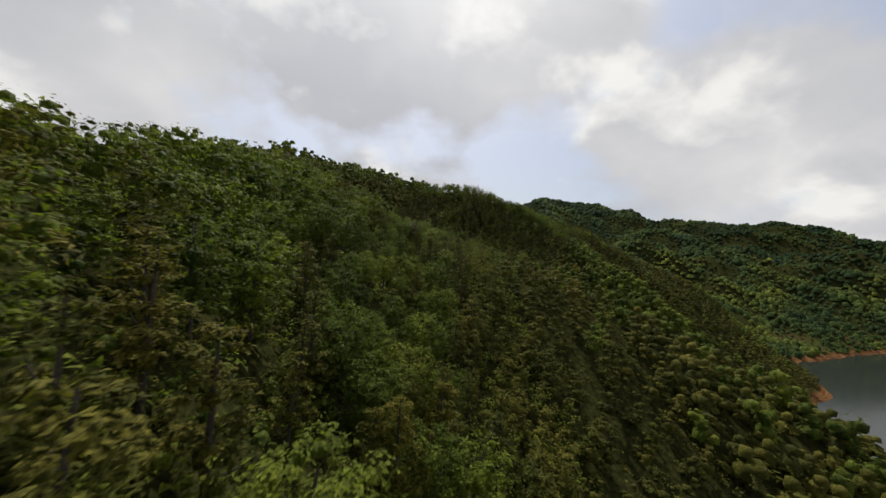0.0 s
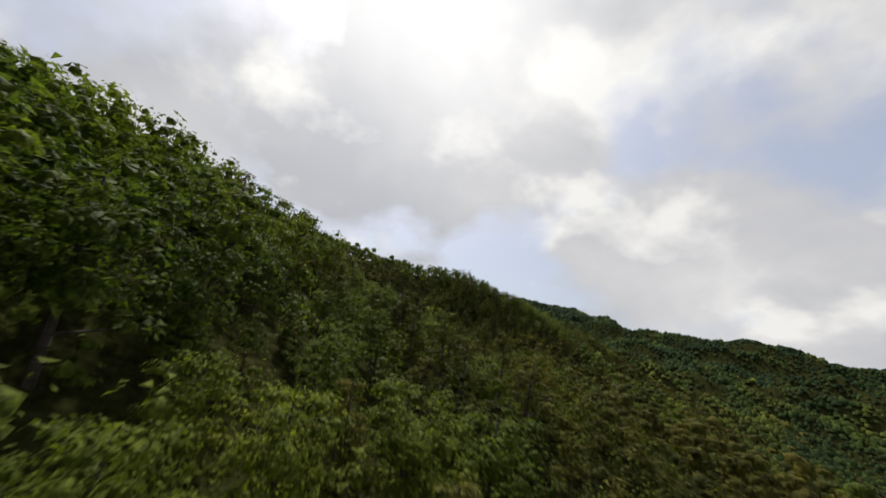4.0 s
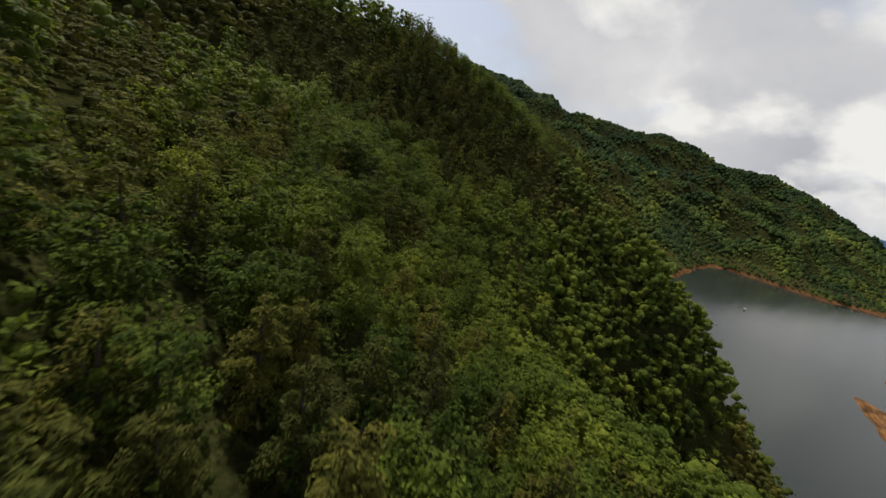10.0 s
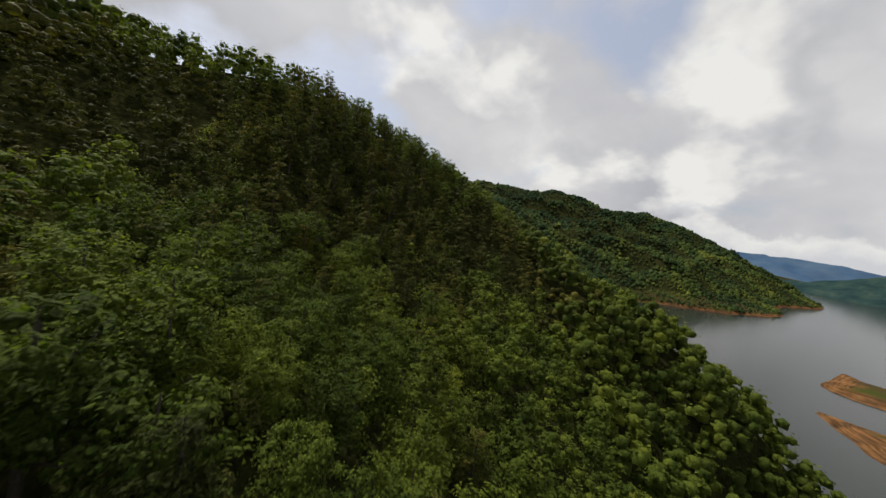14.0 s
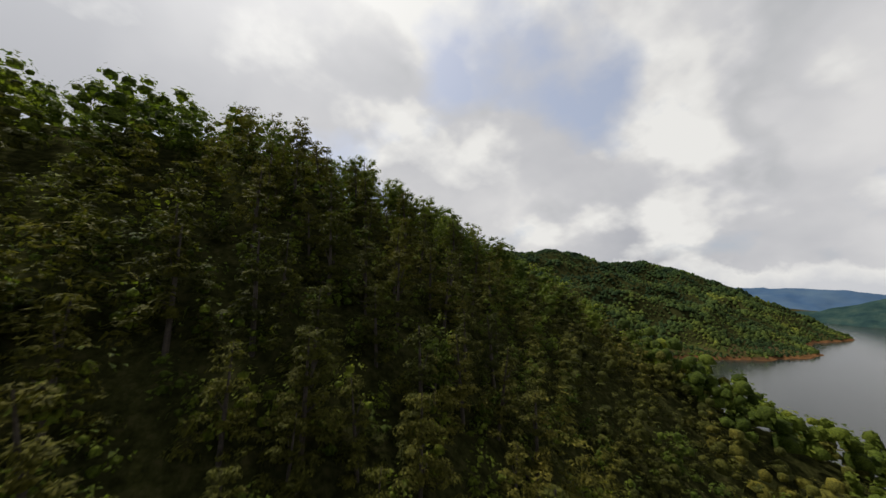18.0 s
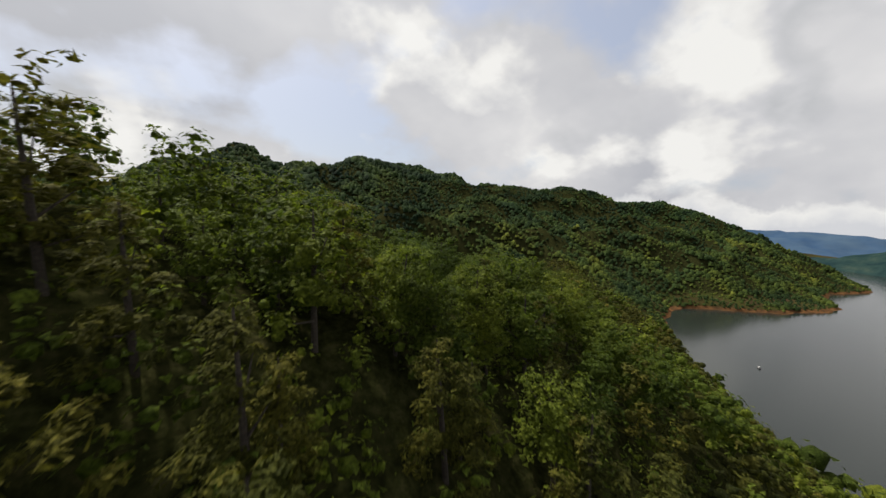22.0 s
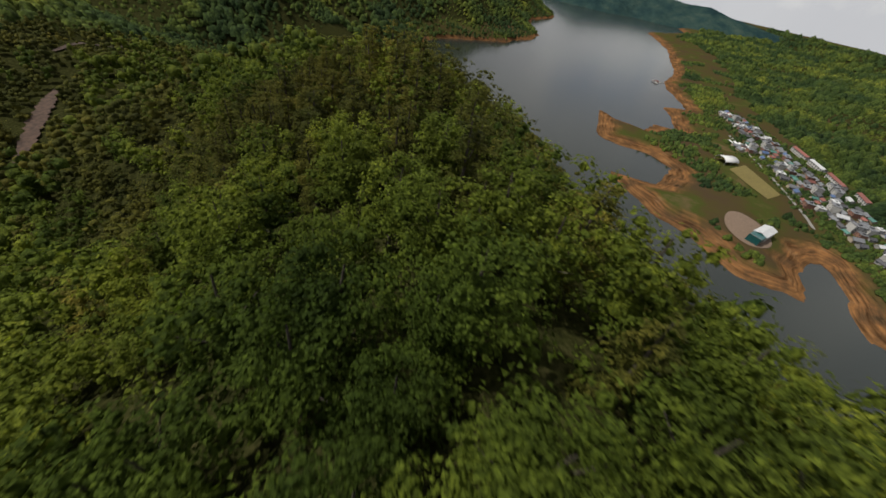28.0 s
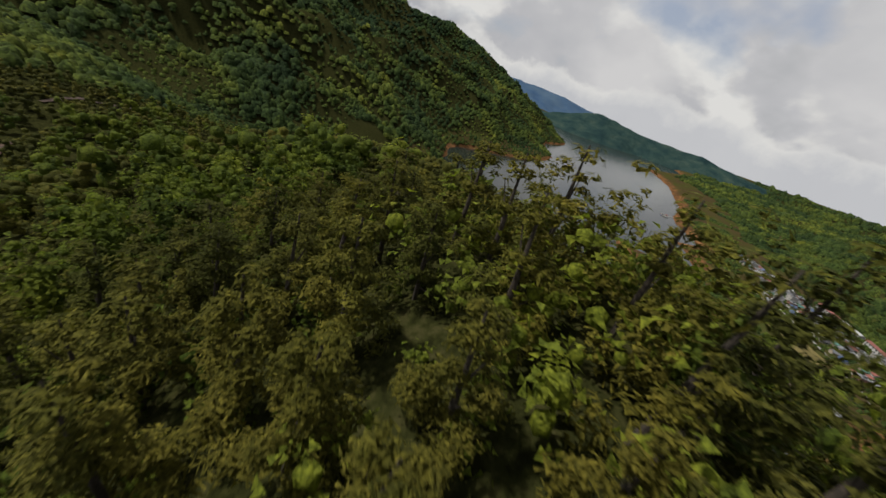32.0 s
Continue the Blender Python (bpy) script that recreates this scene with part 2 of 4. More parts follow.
def ground_look(n, l, b):
    g = n.new("ShaderNodeNewGeometry")
    s = n.new("ShaderNodeSeparateXYZ")
    l.new(g.outputs["Position"], s.inputs[0])
    litter = ramp_node(n, l, noise_node(n, l, 1.1, 6, 0.7), ((0.36, (0.010, 0.011, 0.004)), (0.5, (0.020, 0.022, 0.007)), (0.66, (0.038, 0.036, 0.014))))
    soil = ramp_node(n, l, noise_node(n, l, 0.05, 8, 0.65), ((0.28, (0.040, 0.029, 0.017)), (0.44, (0.078, 0.043, 0.021)), (0.58, (0.125, 0.064, 0.027)), (0.74, (0.165, 0.098, 0.050))))
    bands = n.new("ShaderNodeMapping")
    bands.inputs["Scale"].default_value = (0.035, 0.035, 1.3)
    l.new(g.outputs["Position"], bands.inputs["Vector"])
    bench = n.new("ShaderNodeTexNoise")
    bench.inputs["Scale"].default_value, bench.inputs["Detail"].default_value = 1.0, 5
    l.new(bands.outputs[0], bench.inputs["Vector"])
    soil = mix_node(n, l, 1.0, soil, ramp_node(n, l, bench.outputs["Fac"], ((0.32, (0.45, 0.42, 0.40)), (0.5, (1.0, 1.0, 1.0)), (0.68, (1.5, 1.35, 1.15)))), "MULTIPLY")
    grass = ramp_node(n, l, noise_node(n, l, 0.018, 7, 0.6), ((0.36, (0.044, 0.031, 0.017)), (0.5, (0.044, 0.036, 0.014)), (0.60, (0.036, 0.044, 0.011)), (0.72, (0.080, 0.056, 0.028))))
    low = n.new("ShaderNodeMapRange")
    l.new(s.outputs[2], low.inputs[0])
    low.inputs[1].default_value, low.inputs[2].default_value = 24.0, 34.0
    litter = mix_node(n, l, low.outputs[0], grass, litter)
    edge = n.new("ShaderNodeMath")
    edge.operation = "MULTIPLY_ADD"
    l.new(noise_node(n, l, 0.03, 5), edge.inputs[0])
    edge.inputs[1].default_value = 9.0
    l.new(s.outputs[2], edge.inputs[2])
    rmp = n.new("ShaderNodeMapRange")
    l.new(edge.outputs[0], rmp.inputs[0])
    rmp.inputs[1].default_value, rmp.inputs[2].default_value = 9.4, 12.6
    l.new(mix_node(n, l, rmp.outputs[0], soil, litter), b.inputs["Base Color"])
    b.inputs["Roughness"].default_value = 0.95
    b.inputs["Specular IOR Level"].default_value = 0.0
    bump_node(n, l, b, noise_node(n, l, 0.4, 8, 0.6), 0.6, 1.0)


GROUND = material("ground_soil", ground_look)


def water_look(n, l, b):
    b.inputs["Base Color"].default_value = (0.014, 0.018, 0.016, 1)
    b.inputs["Roughness"].default_value = 0.14
    b.inputs["IOR"].default_value = 1.33
    bump_node(n, l, b, noise_node(n, l, 0.35, 4), 0.16, 0.3)


WATER = material("lake_water", water_look)

def haze_blue_look(n, l, b):
    # aerial haze is painted into the base colour as blue-grey
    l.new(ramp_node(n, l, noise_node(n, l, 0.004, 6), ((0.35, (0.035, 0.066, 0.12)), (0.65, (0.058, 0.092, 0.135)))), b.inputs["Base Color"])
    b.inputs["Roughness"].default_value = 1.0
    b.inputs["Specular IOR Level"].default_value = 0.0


BLUE_HILLS = material("hazed_distant_hills", haze_blue_look)


def hazed_dark_look(n, l, b):
    # the blue in these greens stands for the haze over the lake
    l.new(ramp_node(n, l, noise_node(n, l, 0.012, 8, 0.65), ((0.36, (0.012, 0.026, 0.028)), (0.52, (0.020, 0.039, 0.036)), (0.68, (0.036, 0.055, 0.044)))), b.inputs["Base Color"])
    b.inputs["Roughness"].default_value = 1.0
    b.inputs["Specular IOR Level"].default_value = 0.0
    bump_node(n, l, b, noise_node(n, l, 0.03, 6, 0.6), 1.0, 12.0)


DARK_HILLS = material("hazed_wooded_distance", hazed_dark_look)

# ---- the lie of the land ----
rng = np.random.default_rng(7)
TABLE = rng.random((256, 256))


def value_noise(x, y):
    i, j = np.floor(x).astype(int), np.floor(y).astype(int)
    u, v = x - i, y - j
    u, v = u * u * (3 - 2 * u), v * v * (3 - 2 * v)
    t = lambda a, b: TABLE[a & 255, b & 255]
    return (t(i, j) * (1 - u) + t(i + 1, j) * u) * (1 - v) + (t(i, j + 1) * (1 - u) + t(i + 1, j + 1) * u) * v - 0.5


def fbm(x, y, size, octaves=4, gain=0.5):
    total, amp = 0, 1.0
    for k in range(octaves):
        total = total + amp * value_noise(x / size + 17.3 * k, y / size - 9.1 * k)
        size, amp = size / 2.03, amp * gain
    return total


def along(x, y, line):
    """Distance to a polyline of x, y, height and the height at the nearest place on it."""
    best, high = np.full(np.shape(x), 1e9), np.zeros(np.shape(x))
    for (ax, ay, az), (bx, by, bz) in zip(line, line[1:]):
        dx, dy = bx - ax, by - ay
        k = np.clip(((x - ax) * dx + (y - ay) * dy) / (dx * dx + dy * dy), 0, 1)
        d = np.hypot(x - ax - k * dx, y - ay - k * dy)
        near = d < best
        best, high = np.where(near, d, best), np.where(near, az + k * (bz - az), high)
    return best, high


def smax(a, b, k):
    h = np.clip(0.5 + 0.5 * (a - b) / k, 0, 1)
    return b * (1 - h) + a * h + k * h * (1 - h)


SPINE = [(-900, 700, 250), (-350, 480, 222), (-140, 390, 208), (-18, 340, 196), (8, 335, 198), (29, 335, 190), (54, 341, 183), (78, 356, 177), (104, 372, 174), (140, 394, 167), (180, 409, 152), (250, 431, 132), (350, 461, 106), (405, 475, 78), (450, 487, 42), (490, 498, 4), (530, 510, -30)]
# the slope under the flight: y, x of the flight, canopy there, fall to the east
FLANK = [(-250, -40, 85, 0.25, 0.1), (0, -38, 118, 0.25, 0.12), (65, -40, 123, 0.25, 0.16), (100, -42, 129, 0.26, 0.2), (134, -38, 136, 0.36, 0.24), (180, -27, 138, 0.44, 0.28), (208, -18, 136, 0.52, 0.3), (240, -6, 140, 0.5, 0.34), (270, 5, 148, 0.48, 0.38), (290, 15, 159, 0.45, 0.4), (303, 22, 164, 0.45, 0.4), (315, 30, 168, 0.45, 0.4), (335, 44, 168, 0.45, 0.4), (420, 60, 174, 0.45, 0.4)]
FAR_RIDGE = [(-1116, 1807, 170), (-440, 1694, 165), (-200, 1619, 300), (138, 1586, 372), (200, 1570, 347), (324, 1544, 345), (520, 1533, 382), (730, 1507, 400), (928, 1469, 341), (1134, 1372, 331), (1362, 1286, 359), (1706, 1245, 299), (1868, 1097, 298), (1914, 860, 160), (1908, 640, 52), (1902, 500, 6)]
SPURS = [[(138, 1586, 383), (107, 1312, 236), (82, 1205, 72)], [(520, 1533, 390), (414, 1252, 228), (376, 1084, 101), (382, 927, 43)], [(730, 1507, 362), (684, 1169, 236), (648, 969, 136), (738, 756, 70), (792, 648, 15)], [(928, 1469, 342), (894, 1132, 221), (882, 832, 110), (918, 637, 43)], [(1362, 1286, 326), (1210, 944, 168), (1196, 644, 72), (1159, 464, 5)], [(-440, 1694, 245), (-328, 1312, 161), (-317, 1197, 72)], [(-200, 1619, 266), (-133, 1394, 191), (-120, 1312, 81)], [(324, 1544, 354), (257, 1357, 236), (234, 1237, 110), (240, 1130, 51)]]
# where the water ends on the far side: x, y
FAR_SHORE = [(500, 500), (700, 560), (860, 628), (920, 642), (980, 622), (1060, 560), (1130, 480), (1273, 438), (1350, 434), (1480, 462), (1650, 472), (1800, 420), (1900, 403), (1980, 440), (2150, 620)]
SHORE = [(320, -400), (326, -100), (337, 53), (379, 45), (445, 35), (439, 52), (409, 74), (367, 88), (370, 122), (372, 143), (388, 157), (430, 172), (439, 193), (447, 215), (473, 236), (526, 260), (521, 198), (584, 168), (620, 196), (617, 237), (632, 264), (780, 259), (741, 226), (717, 182), (766, 160), (766, 122), (892, 126), (920, 73), (1120, 85), (1324, 22), (1750, -31), (2151, -13), (2500, -252), (3400, -300), (5200, -300), (5200, -5200), (320, -5200)]
SOUTH_HILLS = [[(620, -420, 55), (900, -520, 88), (1300, -520, 78), (1750, -480, 45)], [(700, -900, 100), (1500, -1150, 105), (2200, -1250, 100), (2900, -900, 80), (3600, -350, 50)]]
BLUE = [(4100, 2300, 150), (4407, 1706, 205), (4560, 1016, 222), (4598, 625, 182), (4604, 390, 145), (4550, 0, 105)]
DARK = [(3000, 1100, 20), (3065, 875, 66), (3090, 600, 45), (3102, 270, 165), (3075, -22, 120), (3030, -275, 112), (2988, -437, 118), (2885, -740, 84), (2735, -1050, 58)]


def inside_shore(x, y):
    """Metres inside (positive) or outside the village's shore."""
    n = len(SHORE)
    d, odd = np.full(np.shape(x), 1e9), np.zeros(np.shape(x), bool)
    for k in range(n):
        (ax, ay), (bx, by) = SHORE[k], SHORE[(k + 1) % n]
        dx, dy = bx - ax, by - ay
        q = np.clip(((x - ax) * dx + (y - ay) * dy) / (dx * dx + dy * dy), 0, 1)
        d = np.minimum(d, np.hypot(x - ax - q * dx, y - ay - q * dy))
        odd ^= ((ay > y) != (by > y)) & (x < dx * (y - ay) / (dy if dy else 1e-9) + ax)
    return np.where(odd, d, -d)


TREE = 8.2


def ridge(x, y, line, slope, crest=0.0):
    """The roof of a ridge: every stretch of its line with slopes falling off it."""
    z = np.full(np.shape(x), -400.0)
    for (ax, ay, az), (bx, by, bz) in zip(line, line[1:]):
        dx, dy = bx - ax, by - ay
        k = np.clip(((x - ax) * dx + (y - ay) * dy) / (dx * dx + dy * dy), 0, 1)
        d = np.hypot(x - ax - k * dx, y - ay - k * dy)
        z = np.maximum(z, az + k * (bz - az) - slope * (np.sqrt(d * d + crest * crest) - 0.83 * crest))
    return z


# broad swells of the hillside, 50 m by 62 m apart
SWELL = np.array([[0, 0, 8, 18, -2, -3, 0, 0, 0, 0],
                  [0, -2, -9, 16, -12, -7, -3, -2, 0, 0],
                  [0, -4, -11, 23, -21, 3, 9, -2, -1, 0],
                  [0, 0, 11, 7, -5, 11, -4, -21, -6, -1],
                  [0, 1, -3, -16, 8, -15, -3, 28, -2, -9],
                  [0, 6, 3, -14, 15, -7, 0, 5, -46, -17],
                  [0, 5, 8, 6, -13, 7, -3, 1, 29, -7],
                  [0, 0, 3, 6, -8, 0, -2, -4, -6, -3],
                  [0, 0, 0, 1, 0, 0, -4, 5, 8, 26]], float)


# knolls and hollows along the flight, 42 m by 38 m apart
KNOLLS_SOUTH = np.array([[1, 1, -3, -1, -3, -1, 0, 0, 0, 0, 0, 0, 0, 0],
                         [3, 0, -5, 1, -6, -2, 0, 0, 0, 0, 0, 0, 0, 0],
                         [5, 2, -6, 14, -3, -1, 0, 0, 0, 0, 0, 0, 0, 0],
                         [1, 0, -3, 19, 2, -1, 0, 0, 0, 0, 0, 0, 0, 0],
                         [0, 2, -3, -4, -6, -6, -3, 1, 1, 1, 0, 0, 0, 0],
                         [2, 5, 2, -4, 2, -10, -6, 3, 2, 1, 0, 0, 0, 0],
                         [2, 6, 7, 2, 10, -5, 2, 7, 3, 0, -2, -2, -1, -1]], float)
KNOLLS_NORTH = np.array([[0, -1, -6, -13, -3, -3, 4, 7, 3, 0, -4, -5, -3, -2],
                         [-2, 0, 3, 0, 1, 3, -3, -2, 4, 3, -2, -4, -3, -3],
                         [-3, -4, 1, 2, -3, 1, 0, -5, 4, 6, 1, -1, -3, -6],
                         [-3, -3, 0, 2, 2, 0, 3, -1, 2, 3, 2, 1, -2, -7],
                         [-1, -1, 0, 2, 4, -1, -2, -1, 0, -3, 2, 4, 0, -4],
                         [0, 0, 0, 1, 1, -2, -1, 3, 0, -2, 2, 5, 1, -2]], float)


def near_hill(x, y):
    """The hill under the flight, at the height of its treetops."""
    spine_y = np.interp(x, [p[0] for p in SPINE], [p[1] for p in SPINE])
    north = y > spine_y
    roof = ridge(x, y, SPINE, np.where(north, 0.56, 0.74), 12.0)
    base, line_x, east, west = (np.interp(y, [p[0] for p in FLANK], [p[k] for p in FLANK]) for k in (2, 1, 3, 4))
    off = x - line_x
    rise = west * 90 * (1 - np.exp(np.minimum(off, 0) / 90))
    flank = base + rise - east * np.maximum(off, 0) - 0.35 * np.maximum(x - 90, 0)
    flank = np.where(north, np.minimum(flank, np.interp(x, [p[0] for p in SPINE], [p[2] for p in SPINE]) - 0.56 * (y - spine_y)), flank)
    z = smax(roof, flank, 8)
    for j in range(9):
        for i in range(10):
            z = z + SWELL[j, i] * np.exp(-(((x + 220 - 50 * i) / 52) ** 2 + ((y + 20 - 62 * j) / 62) ** 2))
    for j, row in enumerate((*KNOLLS_SOUTH, *KNOLLS_NORTH)):
        for i, rise in enumerate(row):
            if rise:
                z = z + rise * np.exp(-((x + 130 - 42 * i) ** 2 + (y - 10 - 38 * j) ** 2) / 45 ** 2)
    # the shoulder of the spur below the end of the flight
    return z + 3.9 * np.exp(-((x - 146) ** 2 + (y - 392) ** 2) / 20 ** 2) + 1.8 * np.exp(-((x - 130) ** 2 + (y - 378) ** 2) / 12 ** 2)


def height(x, y):
    """The ground's height."""
    x, y = np.asarray(x, float), np.asarray(y, float)
    near = near_hill(x, y) - TREE + 4 * fbm(x, y, 70, 3)
    far = ridge(x, y, FAR_RIDGE, 0.45, 60)
    for spur in SPURS:
        far = smax(far, ridge(x, y, spur, 0.42, 20), 25)
    folds = np.abs(fbm(x + 0.3 * y, y * 0.45, 180, 4))
    far = far + (27 - 210 * folds) * np.clip(far / 110, 0.05, 1) * np.clip((400 - far) / 160, 0.3, 1) + 10 * fbm(x, y, 330, 4) * np.clip(far / 90, 0.1, 1) + 7 * fbm(x, y, 75, 3)
    # the slope down to the far shore, and the valley floor behind the spur
    inland = y - np.interp(x, [p[0] for p in FAR_SHORE], [p[1] for p in FAR_SHORE]) + 26 * fbm(x, y, 80, 4)
    far = np.maximum(far, np.where(x > 480, np.where(inland > 0, 9 * (1 - np.exp(-np.maximum(inland, 0) / 14)) + np.minimum(0.09 * inland, 30), 0.3 * inland), -30))
    far = np.where(x > 560, np.minimum(far, np.maximum(0.6 * inland, -14)), far)
    valley = 90 + 0.13 * np.clip(y - 620, 0, 260) + 5 * fbm(x, y, 90, 3) - 0.36 * np.maximum(x - 255, 0) - 0.05 * np.maximum(520 - y, 0)
    far = np.where((y > 470) & (x < 600), smax(far, valley, 14), far)
    s = inside_shore(x, y) + 14 * fbm(x, y, 60, 4)
    town = np.where(s > 0, 13 * (1 - np.exp(-s / 38)) + 0.018 * np.minimum(s, 400), 0.22 * s) + np.where(s > 0, 1.2 * fbm(x, y, 40, 3), 0)
    for line in SOUTH_HILLS:
        town = np.where(s > 60, smax(town, ridge(x, y, line, 0.26, 30) + 16 * fbm(x, y, 220, 4), 10), town)
    z = np.maximum(np.maximum(near, far), town)
    rim = np.hypot(x - 60, y - 300)
    z = np.maximum(z, np.where(rim > 3900, 4.0, -14.0))
    return np.maximum(z, -14)


def mesh_from(name, verts, faces, mats, smooth=False, slots=None):
    """A mesh from arrays of places and of equally long faces."""
    me = bpy.data.meshes.new(name)
    verts, faces = np.asarray(verts, np.float32), np.asarray(faces, np.int32)
    n, k = faces.shape
    me.vertices.add(len(verts))
    me.vertices.foreach_set("co", verts.ravel())
    me.loops.add(n * k)
    me.loops.foreach_set("vertex_index", faces.ravel())
    me.polygons.add(n)
    me.polygons.foreach_set("loop_start", np.arange(n, dtype=np.int32) * k)
    me.polygons.foreach_set("use_smooth", np.full(n, smooth))
    for m in mats:
        me.materials.append(m)
    if slots is not None:
        me.polygons.foreach_set("material_index", np.asarray(slots, np.int32))
    me.update(calc_edges=True)
    return me


def spread(n, reach, fine):
    """Places along an axis, close together at the middle."""
    u = np.linspace(-1, 1, n)
    k = math.asinh(reach / fine)
    return fine * np.sinh(u * k)


gx, gy = 180 + spread(290, 4850, 420), 330 + spread(290, 4850, 420)
GX, GY = np.meshgrid(gx, gy, indexing="ij")
GZ = height(GX, GY)
idx = np.arange(290 * 290).reshape(290, 290)
quads = np.stack([idx[:-1, :-1], idx[1:, :-1], idx[1:, 1:], idx[:-1, 1:]], -1).reshape(-1, 4)
ground = new("ground", mesh_from("ground", np.stack([GX, GY, GZ], -1).reshape(-1, 3), quads, [GROUND], True))
tagged(ground, "wooded hillsides and bare orange-brown reservoir banks", "ground", kind="structure")


def distant(x0, x1, y0, y1, n, m, line, slope, rough, mat, label):
    """A range of hills far beyond the lake."""
    bx, by = np.meshgrid(np.linspace(x0, x1, n), np.linspace(y0, y1, m), indexing="ij")
    bz = ridge(bx, by, line, slope, 30) + rough * fbm(bx, by, 300, 5) - 0.6 * rough * np.abs(fbm(bx, by, 170, 4))
    idx = np.arange(n * m).reshape(n, m)
    quads = np.stack([idx[:-1, :-1], idx[1:, :-1], idx[1:, 1:], idx[:-1, 1:]], -1).reshape(-1, 4)
    ob = new("backdrop", mesh_from("backdrop", np.stack([bx, by, np.maximum(bz, -30)], -1).reshape(-1, 3), quads, [mat], True))
    return tagged(ob, label, "mountains", kind="structure")


distant(3700, 4900, -300, 2600, 50, 120, BLUE, 0.34, 34, BLUE_HILLS, "distant mountain range under low clouds, haze painted in as blue-grey")
distant(2500, 3500, -1250, 1200, 60, 130, DARK, 0.36, 26, DARK_HILLS, "dark wooded hills beyond the lake, tinted blue-green for haze")


def surface(x, y):
    """The height of the ground's sheet itself."""
    x, y = np.asarray(x, float), np.asarray(y, float)
    i, j = np.clip(np.searchsorted(gx, x) - 1, 0, 288), np.clip(np.searchsorted(gy, y) - 1, 0, 288)
    u, v = (x - gx[i]) / (gx[i + 1] - gx[i]), (y - gy[j]) / (gy[j + 1] - gy[j])
    return (GZ[i, j] * (1 - u) + GZ[i + 1, j] * u) * (1 - v) + (GZ[i, j + 1] * (1 - u) + GZ[i + 1, j + 1] * u) * v


lake = new("water", mesh_from("water", [(150, -900, 0), (3950, -900, 0), (3950, 1500, 0), (150, 1500, 0)], [(0, 1, 2, 3)], [WATER]))
tagged(lake, "calm grey-green reservoir water reflecting the clouds", "lake", kind="structure")

# ---- trees ----
def unit(n, r):
    v = r.normal(size=(n, 3))
    return v / np.linalg.norm(v, axis=1)[:, None]


def leaves_on(centres, radii, count, size, r, flat=1.0, slim=0.55):
    """Three-cornered leaf sprays that cover the lobes of a crown."""
    pick = r.choice(len(centres), count, p=radii ** 2 / np.sum(radii ** 2))
    out = unit(count, r)
    out[:, 2] = np.where(out[:, 2] < -0.35, -out[:, 2], out[:, 2])
    at = centres[pick] + out * (radii[pick] * r.uniform(0.5, 1.22, count) ** 0.7)[:, None] * np.array([1, 1, flat])
    up = out * np.array([1, 1, 1 / flat]) + 0.55 * unit(count, r) + np.array([0, 0, 0.75])
    up /= np.linalg.norm(up, axis=1)[:, None]
    a = np.cross(up, unit(count, r))
    a /= np.linalg.norm(a, axis=1)[:, None] + 1e-9
    b = np.cross(up, a)
    s = (size * r.uniform(0.55, 1.4, count))[:, None]
    v = np.stack([at + a * s * 0.9, at - a * s * 0.55 + b * s * slim, at - a * s * 0.55 - b * s * slim], 1).reshape(-1, 3)
    return v, np.arange(3 * count).reshape(-1, 3)


def cushions(centres, radii, r, flat, sides, rings):
    """The dense inner foliage of every lobe: an uneven dome, open below."""
    t = np.linspace(0, 0.66 * math.pi, rings + 1)[1:]
    a = np.arange(sides) / sides * 2 * math.pi
    v = np.concatenate([[(0, 0, 1)]] + [np.stack([math.sin(k) * np.cos(a + 0.5 * i), math.sin(k) * np.sin(a + 0.5 * i), 0 * a + math.cos(k)], 1) for i, k in enumerate(t)])
    i = np.arange(sides)
    j = (i + 1) % sides
    f = [np.stack([0 * i, 1 + i, 1 + j], 1)]
    for k in range(rings - 1):
        p, q = 1 + k * sides, 1 + (k + 1) * sides
        f += [np.stack([p + i, q + i, p + j], 1), np.stack([q + i, q + j, p + j], 1)]
    f = np.concatenate(f)
    n = len(centres)
    V = v[None] * np.array([1, 1, flat]) * (radii[:, None] * r.uniform(0.80, 1.10, (n, len(v))))[..., None] + centres[:, None]
    return V.reshape(-1, 3), (np.arange(n)[:, None, None] * len(v) + f[None]).reshape(-1, 3)


def lobes(kind, r, high, wide, n):
    """Centres and sizes of the clumps that make up a crown."""
    k = np.arange(n)
    ang, f = k * 2.4 + r.uniform(0, 6), (k + 0.5) / n
    size = (20 / n) ** 0.4
    if kind == "oak":
        up = 0.20 + 0.70 * f ** 0.75
        out = wide * np.sqrt(np.clip(1 - ((up - 0.45) / 0.58) ** 2, 0.03, 1)) * r.uniform(0.55, 0.88, n)
        c = np.stack([out * np.cos(ang), out * np.sin(ang), high * up], 1) + r.normal(0, 0.25, (n, 3))
        rad = wide * r.uniform(0.23, 0.40, n) * size
        return np.concatenate([c, [(0, 0, high * 0.36), (0, 0, high * 0.60)]]), np.concatenate([rad, [wide * 0.66, wide * 0.54]])
    tier = k % 7
    up = 0.12 + 0.122 * tier + r.normal(0, 0.045, n)
    out = wide * (1.0 - 0.12 * tier) * r.uniform(0.35, 1.0, n)
    c = np.stack([out * np.cos(ang), out * np.sin(ang), high * up], 1)
    rad = wide * r.uniform(0.24, 0.42, n) * (1.08 - 0.06 * tier) * size
    return np.concatenate([c, [(0, 0, high * 0.28), (0, 0, high * 0.56)]]), np.concatenate([rad, [wide * 0.62, wide * 0.42]])


